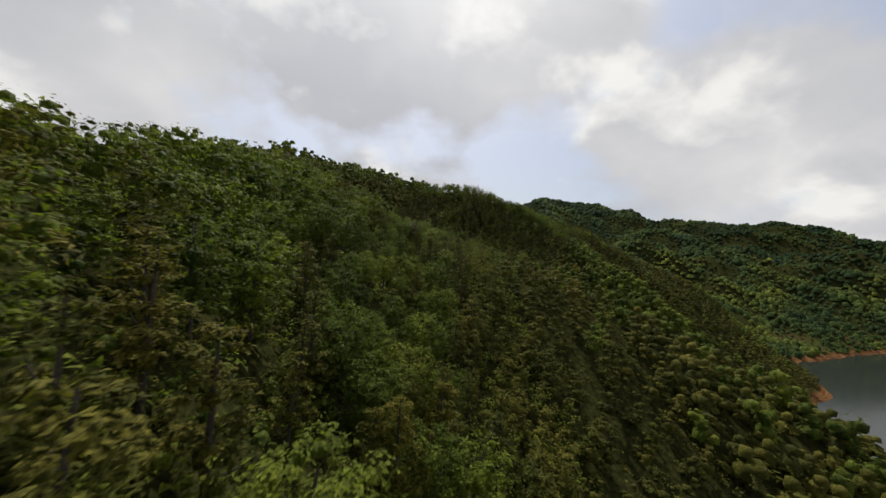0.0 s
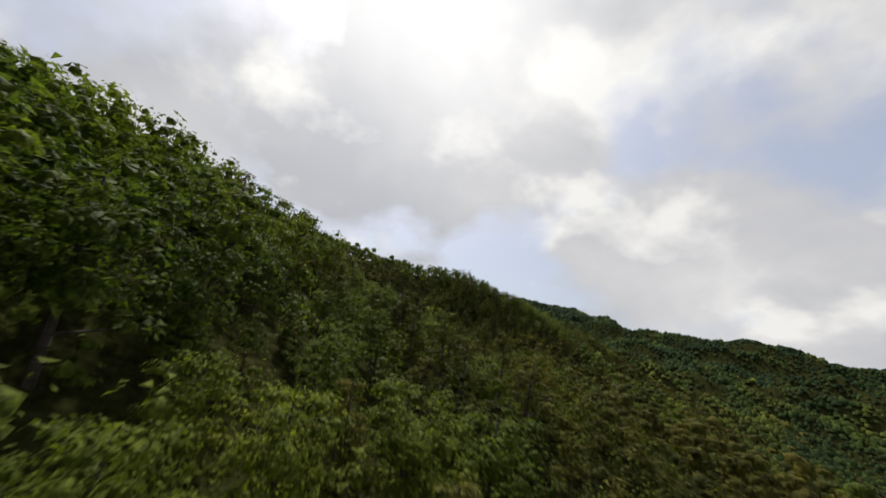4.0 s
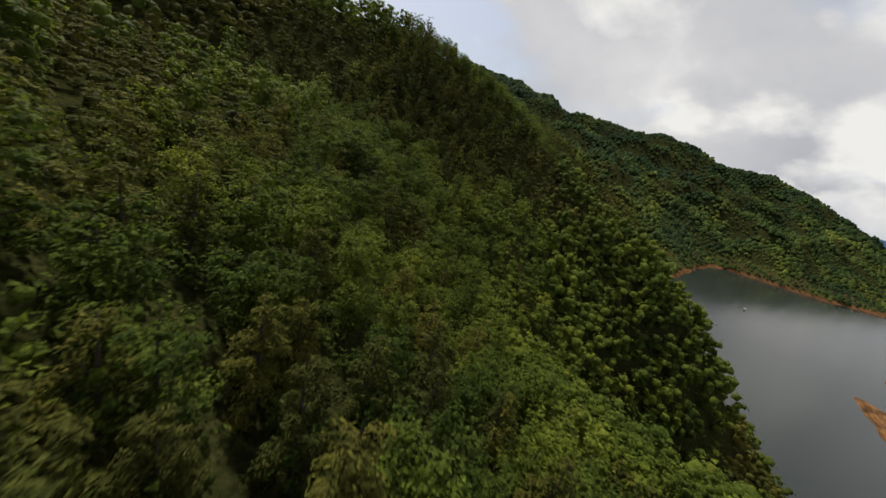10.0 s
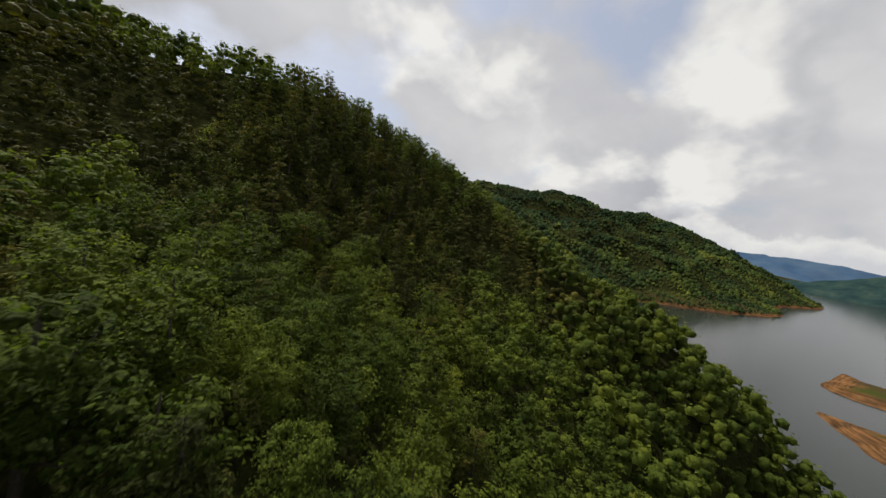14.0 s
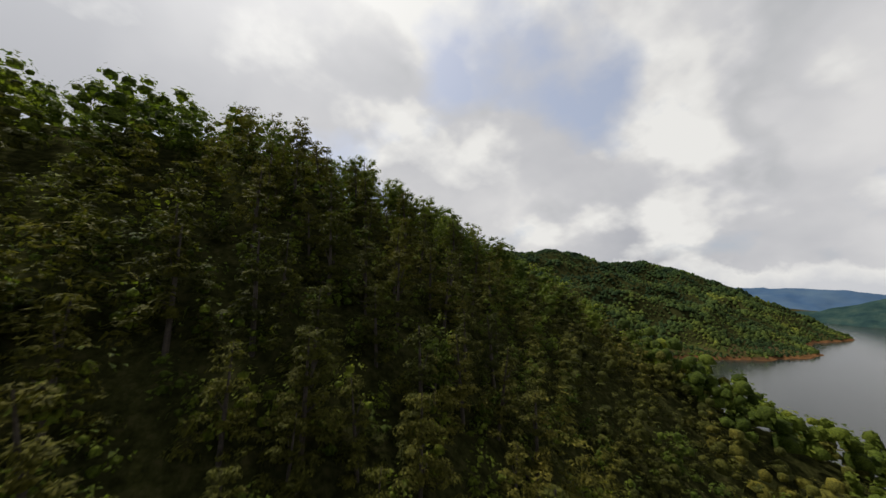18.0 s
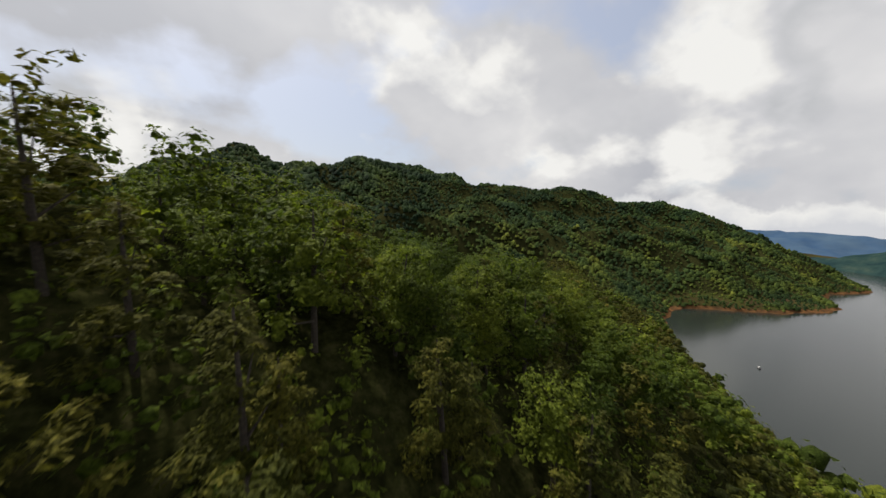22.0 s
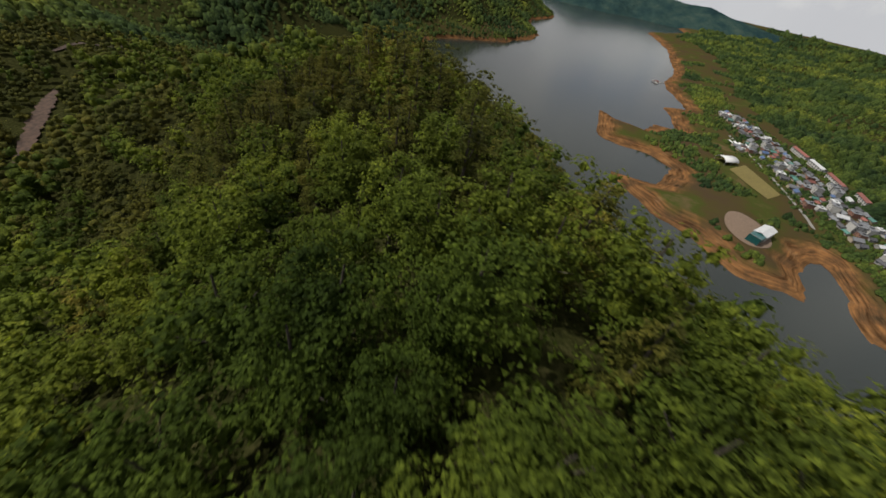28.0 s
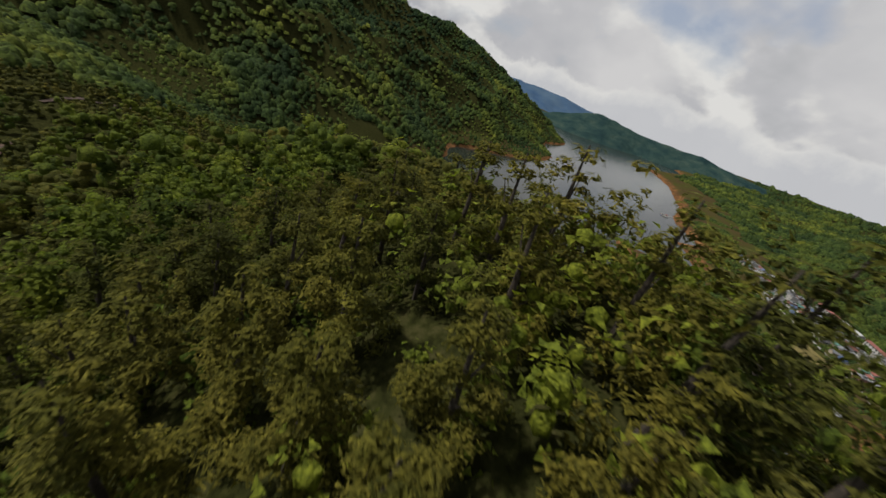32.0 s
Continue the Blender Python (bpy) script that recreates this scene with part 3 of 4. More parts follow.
def limb(a, b, ra, rb, sides=6):
    """A tapered limb from a to b."""
    a, b = np.array(a, float), np.array(b, float)
    w = (b - a) / np.linalg.norm(b - a)
    u = np.cross(w, (0.3, 0.9, 0.1))
    u /= np.linalg.norm(u)
    v = np.cross(w, u)
    t = np.arange(sides) / sides * 2 * math.pi
    ring = np.cos(t)[:, None] * u + np.sin(t)[:, None] * v
    vs = np.concatenate([a + ring * ra, b + ring * rb])
    i = np.arange(sides)
    return vs, np.stack([i, (i + 1) % sides, (i + 1) % sides + sides, i + sides], 1)


def joined(pieces):
    vs, fs, base = [], [], 0
    for v, f in pieces:
        vs.append(v), fs.append(f + base)
        base += len(v)
    return np.concatenate(vs), np.concatenate(fs)


def crown(kind, r, count, size, n_lobes, sides=6, rings=3):
    """Lobes, places, faces and which faces are rounded, of a crown of dense cushions under loose leaf sprays."""
    oak = kind == "oak"
    high, wide = (10.2, 3.5) if oak else (10.6, 3.4)
    c, rad = lobes(kind, r, high, wide, n_lobes)
    flat = 0.85 if oak else 0.55
    fine = n_lobes > 15
    full, heart = (0.45 if oak else 0.36, 0.62 if oak else 0.34) if fine else {2: (0.34, 0.42), 3: (0.72, 0.86)}.get(n_lobes, (0.55, 0.66))
    inner = joined([cushions(c[:-2], rad[:-2] * full, r, flat, sides, rings), cushions(c[-2:], rad[-2:] * heart, r, 0.95, 5, 2)])
    rad[-2:] *= 1.0 if oak else 0.55
    outer = leaves_on(c, rad, count, size, r, flat, 0.60 if oak else 0.26)
    v, f = joined([inner, outer])
    return c[:-2], v, f, np.arange(len(f)) < len(inner[1])


def tree_thing(kind, seed, fine):
    """A whole tree: trunk, limbs and crown."""
    r = np.random.default_rng(seed)
    oak = kind == "oak"
    c, v, f, soft = crown(kind, r, 3200 if fine else 1350, (0.17 if fine else 0.23) if oak else (0.28 if fine else 0.36), 36 if oak else 46, 4, 2)
    name = "oak_tree" if oak else "pine_tree"
    root = new(name, None)
    root.empty_display_size = 0.5
    lean = r.normal(0, 0.25, 2)
    high = 10.2 if oak else 11.0
    trunk = [limb((0, 0, -1.0), (lean[0] * 0.4, lean[1] * 0.4, high * 0.4), 0.24, 0.17, 8), limb((lean[0] * 0.4, lean[1] * 0.4, high * 0.4), (lean[0], lean[1], high * 0.88), 0.17, 0.05, 8)]
    part_mesh("trunk", *joined(trunk), BARK, root)
    for q in c[1::12 if oak else 16]:
        part_mesh("limb", *limb((lean[0] * 0.5, lean[1] * 0.5, q[2] * 0.62 + 0.4), q, 0.09, 0.03, 5), BARK, root)
    part_mesh("crown", v, f, OAK if oak else PINE, root, soft)
    return tagged(root, "leafy green oak on the steep hillside" if oak else "dark olive pine with layered boughs on the hillside", "tree", "oaks on the hillside" if oak else "pines on the hillside")


def part_mesh(name, v, f, mat, parent, soft=False):
    ob = new(name, mesh_from(name, v, f, [mat], soft))
    ob.parent = parent
    return ob


def scatter(x0, x1, y0, y1, step, r):
    """A jittered grid of places."""
    xs, ys = np.meshgrid(np.arange(x0, x1, step), np.arange(y0, y1, step), indexing="ij")
    xs, ys = xs.ravel(), ys.ravel()
    return xs + r.uniform(-0.4, 0.4, len(xs)) * step, ys + r.uniform(-0.4, 0.4, len(ys)) * step


def clearing(x, y):
    """True in the valley's fields, on the scree and on the track."""
    field = ((x - 66) / 32) ** 2 + ((y - 726) / 24) ** 2 < 1
    strip = ((x - 72) / 22) ** 2 + ((y - 792) / 14) ** 2 < 1
    pale = ((x + 45) / 20) ** 2 + ((y - 792) / 12) ** 2 < 1
    fallow = ((x + 88) / 20) ** 2 + ((y - 800) / 12) ** 2 < 1
    yard = ((x - 48) / 24) ** 2 + ((y - 668) / 14) ** 2 < 1
    scree, _ = along(x, y, [(146, 548, 0), (176, 578, 0), (206, 606, 0)])
    road, _ = along(x, y, [(236, 648, 0), (300, 672, 0)])
    meadow = np.hypot(x - 143, y - 572) < 13
    return field | strip | pale | fallow | yard | (scree < 5) | (road < 4) | meadow


# the line of the flight over the slope, as plan and height
FLIGHT = [(-38, 14, 132), (-39, 42, 132), (-40, 71, 131), (-42, 104, 137), (-41, 117, 141.5), (-36, 142, 148), (-30, 170, 148), (-21, 197, 148.5), (-9, 233, 151.5), (0, 259, 160), (10, 282, 173), (22, 303, 186), (30, 315, 191), (38, 327, 193.5), (47, 338, 194), (72, 361, 186), (84, 368, 181), (97, 376, 177), (108, 384, 175), (122, 394, 173), (140, 408, 171)]

tr = np.random.default_rng(21)
tx, ty = scatter(-150, 540, -10, 690, 5.4, tr)
scale = tr.uniform(0.62, 1.06, len(tx))
scale = np.where(np.hypot(tx - 138, ty - 384) < 24, 0.82 + 0.35 * (scale - 0.62), scale)
tz = surface(tx, ty)
fd, fz = along(tx, ty, FLIGHT)
# shorter trees right under the flight
room = np.where(fd < 8, (fz - 3.6 - tz) / 11.0, 2.0)
scale = np.minimum(scale, room)
thin = (fd > 130) & (tr.random(len(tx)) < 0.45)
scale = np.where(fd > 130, scale * 1.2, np.where(fd > 58, scale * 1.12, scale))
keep = ~thin & (tz > 5) & (scale > 0.25) & (inside_shore(tx, ty) < 0) & ~clearing(tx, ty) & (np.hypot(tx + 38.3, ty - 136.0) > 3.0)
tx, ty, tz, fd, scale = (a[keep] for a in (tx, ty, tz, fd, scale))
pine = fbm(tx, ty, 60, 3) + 0.4 * np.clip((tx - 68) / 34, 0, 1) * (ty > 330) * (1 - 0.5 * (ty > 430)) + 0.3 * np.clip((tx - 100) / 25, 0, 1) * (ty > 340) * (ty < 430) - 0.2 * (ty > 690) + 0.32 * np.exp(-((ty - 130) / 40) ** 2) * (tx < -15) + 0.16 * np.exp(-((tx - 2) / 38) ** 2 - ((ty - 292) / 30) ** 2) + tr.normal(0, 0.2, len(tx)) > 0.06
spin = tr.uniform(0, 360, len(tx))

# the trees nearest to the flight stand as things of their own: the closest with fine leaves
near, fine = np.zeros(len(tx), bool), np.zeros(len(tx), bool)
for is_pine in (False, True):
    d = np.sort(fd[pine == is_pine])
    near |= (pine == is_pine) & (fd <= d[min(299, len(d) - 1)])
    fine |= (pine == is_pine) & (fd <= d[min(99, len(d) - 1)])
for is_pine in (False, True):
    for is_fine in (True, False):
        models = [tree_thing("pine" if is_pine else "oak", 10 * is_pine + 4 * is_fine + s, is_fine) for s in (1, 2, 3, 4)]
        for k, i in enumerate(np.where(near & (pine == is_pine) & (fine == is_fine))[0]):
            m = pose(tx[i], ty[i], tz[i], tr.normal(0, 3), tr.normal(0, 3), spin[i])
            ob = models[k] if k < 4 else copy_thing(models[k % 4], m)
            ob.matrix_basis = m
            ob.scale = (scale[i],) * 3


def wood(name, kind, count, size, n_lobes, sides, where, label):
    """Many trees' crowns joined into one mesh."""
    r = np.random.default_rng(5)
    models = [crown(kind, r, count, size, n_lobes, sides, 2)[1:] for _ in range(6)]
    which = r.integers(0, 6, len(where))
    vs, fs, soft, base = [], [], [], 0
    for k in range(6):
        at = where[which == k]
        if not len(at):
            continue
        v, f, round_ = models[k]
        soft.append(np.tile(round_, len(at)))
        c, s = np.cos(np.radians(spin[at])) * scale[at], np.sin(np.radians(spin[at])) * scale[at]
        x = c[:, None] * v[:, 0] - s[:, None] * v[:, 1] + tx[at][:, None]
        y = s[:, None] * v[:, 0] + c[:, None] * v[:, 1] + ty[at][:, None]
        z = scale[at][:, None] * v[:, 2] + tz[at][:, None]
        vs.append(np.stack([x, y, z], -1).reshape(-1, 3))
        fs.append((np.arange(len(at))[:, None, None] * len(v) + f[None]).reshape(-1, 3) + base)
        base += len(at) * len(v)
    ob = new(name, mesh_from(name, np.concatenate(vs), np.concatenate(fs), [OAK if kind == "oak" else PINE], np.concatenate(soft)))
    return tagged(ob, label, "forest", kind="stuff")


rest = ~near
by = rest & (fd < 27)
wood("oak_wood", "oak", 560, 0.32, 22, 4, np.where(by & ~pine)[0], "dense green oaks high on the slope")
wood("pine_wood", "pine", 520, 0.46, 26, 4, np.where(by & pine)[0], "dense olive pines with layered boughs")
mid = rest & (fd >= 27) & (fd < 58)
wood("oak_wood", "oak", 200, 0.38, 9, 4, np.where(mid & ~pine)[0], "dense green oak wood on the slope")
wood("pine_wood", "pine", 180, 0.50, 11, 4, np.where(mid & pine)[0], "dense dark pine wood on the slope")
back = rest & (fd >= 58)
wood("oak_wood", "oak", 48, 0.60, 3, 4, np.where(back & ~pine)[0], "green oak wood on the lower slope above the lake")
wood("pine_wood", "pine", 48, 0.68, 3, 4, np.where(back & pine)[0], "dark pine wood on the spur above the lake")

# undergrowth between the trunks near the flight
ux, uy = scatter(-120, 190, -5, 480, 3.6, tr)
ud, _ = along(ux, uy, FLIGHT)
ux, uy = ux[ud < 33], uy[ud < 33]
tx, ty, tz = np.concatenate([tx, ux]), np.concatenate([ty, uy]), np.concatenate([tz, surface(ux, uy) - 0.6])
first = len(scale)
# saplings fill the shoulder of the spur
low = np.where((np.hypot(ux - 134, uy - 384) < 25) & (along(ux, uy, FLIGHT)[0] > 6), 1.4, 1.0) * tr.uniform(0.32, 0.56, len(ux))
scale, spin = np.concatenate([scale, low]), np.concatenate([spin, tr.uniform(0, 360, len(ux))])
wood("undergrowth", "oak", 64, 0.54, 2, 4, np.arange(first, len(tx)), "leafy green undergrowth below the trees")


def dead_tree(x, y, high):
    """A bare, leafless tree: a crooked trunk with many thin boughs."""
    r = np.random.default_rng(77)
    root = new("dead_tree", None)
    root.matrix_basis = pose(x, y, float(surface(x, y)) - 0.3, 4, -3, 0)
    part_mesh("trunk", *joined([limb((0, 0, 0), (0.2, 0.1, high * 0.5), 0.16, 0.11, 8), limb((0.2, 0.1, high * 0.5), (0.05, -0.1, high), 0.11, 0.02, 8)]), DEAD, root)
    for k in range(26):
        f = 0.38 + 0.6 * k / 26
        a, run = k * 2.4 + r.uniform(-0.4, 0.4), (1.2 - f) * 6.0 * r.uniform(0.6, 1.2)
        s = np.array((0.15, 0.05, high * f))
        m = s + np.array((math.cos(a) * run * 0.55, math.sin(a) * run * 0.55, run * r.uniform(0.02, 0.25)))
        e = s + np.array((math.cos(a + 0.3) * run, math.sin(a + 0.3) * run, run * r.uniform(0.1, 0.45)))
        twigs = [limb(s, m, 0.035, 0.022, 5), limb(m, e, 0.022, 0.008, 5)]
        for _ in range(5):
            g = s + (e - s) * r.uniform(0.4, 0.95)
            twigs.append(limb(g, g + unit(1, r)[0] * 0.55 + np.array((0, 0, 0.2)), 0.011, 0.004, 4))
        part_mesh("bough", *joined(twigs), DEAD, root)
    return tagged(root, "dead leafless grey tree among the living pines", "tree")


dead_tree(-38.3, 136.0, 140.3 - float(surface(-38.3, 136.0)))


def rounded(r, x, y, z, s, bottom=0.1):
    """Low rounded crowns: a tip and two rings of five, unevenly grown."""
    n = len(x)
    a = np.arange(5) / 5 * 2 * math.pi
    v = np.concatenate([[(0, 0, 1.25)], np.stack([0.62 * np.cos(a), 0.62 * np.sin(a), 0 * a + 0.95], 1), np.stack([np.cos(a + 0.6), np.sin(a + 0.6), 0 * a + bottom], 1)])
    f = np.array([(0, 1 + i, 1 + (i + 1) % 5) for i in range(5)] + [(1 + i, 6 + i, 1 + (i + 1) % 5) for i in range(5)] + [(6 + i, 6 + (i + 1) % 5, 1 + (i + 1) % 5) for i in range(5)])
    V = v[None] * s[:, None, None] * r.uniform(0.7, 1.35, (n, 11, 1)) + np.stack([x, y, z], 1)[:, None]
    return V.reshape(-1, 3), (np.arange(n)[:, None, None] * 11 + f[None]).reshape(-1, 3)


def far_wood(name, x0, x1, y0, y1, step, small, large, label, keep):
    r = np.random.default_rng(9)
    x, y = scatter(x0, x1, y0, y1, step, r)
    z = surface(x, y)
    k = (z > 4.5) & keep(x, y, z) & ~clearing(x, y)
    x, y, z = x[k], y[k], z[k]
    clump = np.clip(1 + 1.3 * fbm(x, y, 45, 3), 0.55, 1.6)
    s = r.uniform(small, large, len(x)) * clump
    ob = new(name, mesh_from(name, *rounded(r, x, y, z - 1, s), [FAR], True))
    return tagged(ob, label, "forest", kind="stuff")


far_wood("far_forest", -800, 1500, 640, 1350, 10.5, 4.0, 7.2, "mixed green forest on the slope across the cove", lambda x, y, z: ~((x < 645) & (y < 905)) & (x > -420 - y * 0.1))
far_wood("valley_wood", -330, 645, 688, 905, 7.0, 2.6, 5.4, "rounded trees and thickets on the valley floor", lambda x, y, z: z > 5)
far_wood("far_forest", 560, 2200, 400, 640, 9.5, 3.6, 6.6, "green wood above the bare orange shore", lambda x, y, z: inside_shore(x, y) < -60)
far_wood("far_forest", -1100, 2000, 1350, 1760, 15.0, 6.4, 10.4, "mixed green forest up to the far ridge", lambda x, y, z: z > 60)
far_wood("far_forest", 1500, 2200, 640, 1350, 12.5, 5.0, 8.5, "green forest on the far headland", lambda x, y, z: z > 6)
far_wood("far_forest", 300, 2000, -1000, 20, 14.0, 5.5, 9.5, "wooded hill behind the village", lambda x, y, z: (z > 15.5) & (inside_shore(x, y) > 130) & ((y < -75) | (x > 960)))
far_wood("far_forest", 2000, 3000, -1300, 0, 21.0, 8, 13, "wooded hills beyond the village", lambda x, y, z: z > 14)
far_wood("hillside_wood", -460, -153, -120, 690, 8.5, 3.0, 4.8, "green forest on the back of the hill", lambda x, y, z: z > 5)
far_wood("hillside_wood", -153, 300, -120, -11, 8.0, 3.0, 4.6, "green forest on the lower hillside", lambda x, y, z: z > 5)

# ---- the village ----
def part(name, bm, mat, parent, label=""):
    """Links a bmesh as one mesh under its thing or part."""
    me = bpy.data.meshes.new(name)
    bm.to_mesh(me)
    bm.free()
    me.materials.append(mat)
    ob = new(name, me)
    ob.parent = parent
    return tagged(ob, label)


def block(*boxes):
    """A bmesh of boxes given as x0, x1, y0, y1, z0, z1."""
    bm = bmesh.new()
    for x0, x1, y0, y1, z0, z1 in boxes:
        v = [bm.verts.new(c) for c in ((x0, y0, z0), (x1, y0, z0), (x1, y1, z0), (x0, y1, z0), (x0, y0, z1), (x1, y0, z1), (x1, y1, z1), (x0, y1, z1))]
        for f in ((0, 3, 2, 1), (4, 5, 6, 7), (0, 1, 5, 4), (1, 2, 6, 5), (2, 3, 7, 6), (3, 0, 4, 7)):
            bm.faces.new([v[i] for i in f])
    return bm


def gable(x, y, z, rise, over, thick=0.25):
    """A gable roof with eaves, its ridge along x."""
    bm = bmesh.new()
    for side in (1, -1):
        a = [(-x - over, side * (y + over), z - over * rise / y), (x + over, side * (y + over), z - over * rise / y), (x + over, 0, z + rise), (-x - over, 0, z + rise)]
        lo = [bm.verts.new(c) for c in a]
        hi = [bm.verts.new((c[0], c[1], c[2] + thick)) for c in a]
        for f in ((lo[3], lo[2], lo[1], lo[0]), hi, (lo[0], lo[1], hi[1], hi[0]), (lo[1], lo[2], hi[2], hi[1]), (lo[2], lo[3], hi[3], hi[2]), (lo[3], lo[0], hi[0], hi[3])):
            bm.faces.new(f)
    bmesh.ops.recalc_face_normals(bm, faces=bm.faces)
    return bm


def plain(name, colour, rough=0.7, metal=0.0, stain=0.25):
    def build(n, l, b):
        lo = tuple(c * (1 - stain) for c in colour)
        tone = ramp_node(n, l, noise_node(n, l, 0.6, 6), ((0.35, lo), (0.65, colour)))
        ob = ramp_node(n, l, n.new("ShaderNodeObjectInfo").outputs["Random"], ((0.0, (0.8, 0.8, 0.8)), (1.0, (1.1, 1.1, 1.1))))
        l.new(mix_node(n, l, 1.0, tone, ob, "MULTIPLY"), b.inputs["Base Color"])
        b.inputs["Roughness"].default_value, b.inputs["Metallic"].default_value = rough, metal
    return material(name, build)


def glass_look(n, l, b):
    b.inputs["Base Color"].default_value = (0.03, 0.04, 0.05, 1)
    b.inputs["Roughness"].default_value = 0.08


WALLS = [plain("white_render", (0.40, 0.39, 0.37)), plain("grey_render", (0.22, 0.215, 0.205)), plain("cream_render", (0.32, 0.27, 0.21)), plain("brick_wall", (0.20, 0.10, 0.07))]
ROOFS = [plain("blue_sheet", (0.05, 0.09, 0.19), 0.45), plain("grey_sheet", (0.13, 0.135, 0.145), 0.5), plain("red_tiles", (0.17, 0.055, 0.042)), plain("white_sheet", (0.42, 0.425, 0.43), 0.45), plain("green_sheet", (0.05, 0.14, 0.115), 0.5), plain("dark_tiles", (0.05, 0.05, 0.056))]
GLASS = material("dark_glass", glass_look)
DOORS = plain("brown_door", (0.22, 0.13, 0.08))
WHITE = plain("white_membrane", (0.55, 0.55, 0.55), 0.5, 0, 0.12)
TEAL = plain("teal_cladding", (0.010, 0.065, 0.065), 0.3)
TURF = plain("dry_turf", (0.110, 0.086, 0.018), 0.95, 0, 0.35)
SAND = plain("pale_sand", (0.125, 0.085, 0.058), 0.95, 0, 0.25)
EARTH = plain("red_earth", (0.17, 0.082, 0.042), 0.95, 0, 0.3)
ROCK = plain("brown_scree", (0.060, 0.034, 0.022), 1.0, 0, 0.6)
CONCRETE = plain("concrete", (0.20, 0.19, 0.175), 0.9)


def house(w, d, high, wall, roof, flat=False):
    root = new("house", None)
    body = part("wall", block((-w, w, -d, d, -3, high)), wall, root)
    if flat:
        part("roof", block((-w - 0.2, w + 0.2, -d - 0.2, d + 0.2, high, high + 0.35), (-w * 0.3, w * 0.2, -d * 0.4, d * 0.3, high + 0.35, high + 2.2)), roof, root)
    else:
        part("roof", gable(w, d, high, d * 0.55, 0.6), roof, root)
        for e in (-w, w - 0.2):
            bm = bmesh.new()
            lo, hi = ([bm.verts.new(c) for c in ((q, -d, high), (q, d, high), (q, 0, high + d * 0.55))] for q in (e, e + 0.2))
            for f in (lo[::-1], hi, (lo[0], lo[1], hi[1], hi[0]), (lo[1], lo[2], hi[2], hi[1]), (lo[2], lo[0], hi[0], hi[2])):
                bm.faces.new(f)
            part("gable_wall", bm, wall, root)
    part("door", block((-0.5, 0.5, d, d + 0.06, 0, 2.05)), DOORS, root)
    for level in range(max(1, int(high // 2.9))):
        z = 0.9 + 2.9 * level
        for e in (-w * 0.6, w * 0.6):
            for side in (-1, 1):
                y = side * d
                part("window", block((e - 0.8, e + 0.8, min(y, y + side * 0.05), max(y, y + side * 0.05), z, z + 1.25)), GLASS, root)
    colour = {id(m): c for m, c in zip(ROOFS, ("blue sheet", "grey sheet", "red tiled", "white sheet", "green sheet", "dark tiled"))}[id(roof)]
    kind = "flat" if flat else "gabled"
    return tagged(root, "village house with rendered walls and a %s %s roof" % (kind, colour), "house", "houses of the village")


homes = [house(5.2, 3.8, 3.0, WALLS[0], ROOFS[0]), house(6.0, 4.0, 3.1, WALLS[2], ROOFS[1]), house(4.8, 3.6, 2.9, WALLS[0], ROOFS[2]), house(5.5, 4.5, 6.0, WALLS[0], ROOFS[3], True), house(7.0, 4.2, 3.4, WALLS[1], ROOFS[3]),
          house(5.0, 4.6, 5.9, WALLS[3], ROOFS[1], True), house(5.2, 3.6, 3.0, WALLS[1], ROOFS[5]), house(6.5, 5.0, 8.8, WALLS[0], ROOFS[1], True), house(4.6, 3.4, 2.8, WALLS[2], ROOFS[4])]
hr = np.random.default_rng(4)
STREETS = [[(930, 10, 0), (772, 8, 0), (652, -4, 0), (546, -4, 0), (470, -14, 0), (400, -60, 0)], [(900, -10, 0), (770, -16, 0), (650, -26, 0), (545, -26, 0), (470, -40, 0)], [(760, 24, 0), (690, 18, 0), (600, 14, 0), (530, 14, 0)], [(720, 48, 0), (690, 40, 0)], [(640, -46, 0), (560, -46, 0), (480, -66, 0)]]
taken = []
n_house = 0
for street in STREETS:
    for (ax, ay, _), (bx_, by_, _) in zip(street, street[1:]):
        run = math.hypot(bx_ - ax, by_ - ay)
        turn = math.degrees(math.atan2(by_ - ay, bx_ - ax))
        for k in range(int(run / 11)):
            for side in (-1, 1):
                f = (k + 0.5 + hr.uniform(-0.15, 0.15)) * 11 / run
                x = ax + (bx_ - ax) * f - side * 6.2 * math.sin(radians(turn)) + hr.normal(0, 0.8)
                y = ay + (by_ - ay) * f + side * 6.2 * math.cos(radians(turn)) + hr.normal(0, 0.8)
                if hr.random() < 0.12 or any((x - p) ** 2 + (y - q) ** 2 < 90 for p, q in taken) or inside_shore(np.array([x]), np.array([y]))[0] < 14:
                    continue
                taken.append((x, y))
                m = pose(x, y, float(surface(x, y)) + 0.1, 0, 0, turn + hr.choice((0, 90, 180)) + hr.normal(0, 5))
                j = int(hr.choice((0, 1, 1, 2, 3, 4, 5, 5, 6, 6, 6, 7, 8, 1)))
                if n_house < 9:
                    homes[n_house].matrix_basis = m
                else:
                    copy_thing(homes[j], m).scale = (hr.uniform(0.72, 1.0),) * 3
                n_house += 1


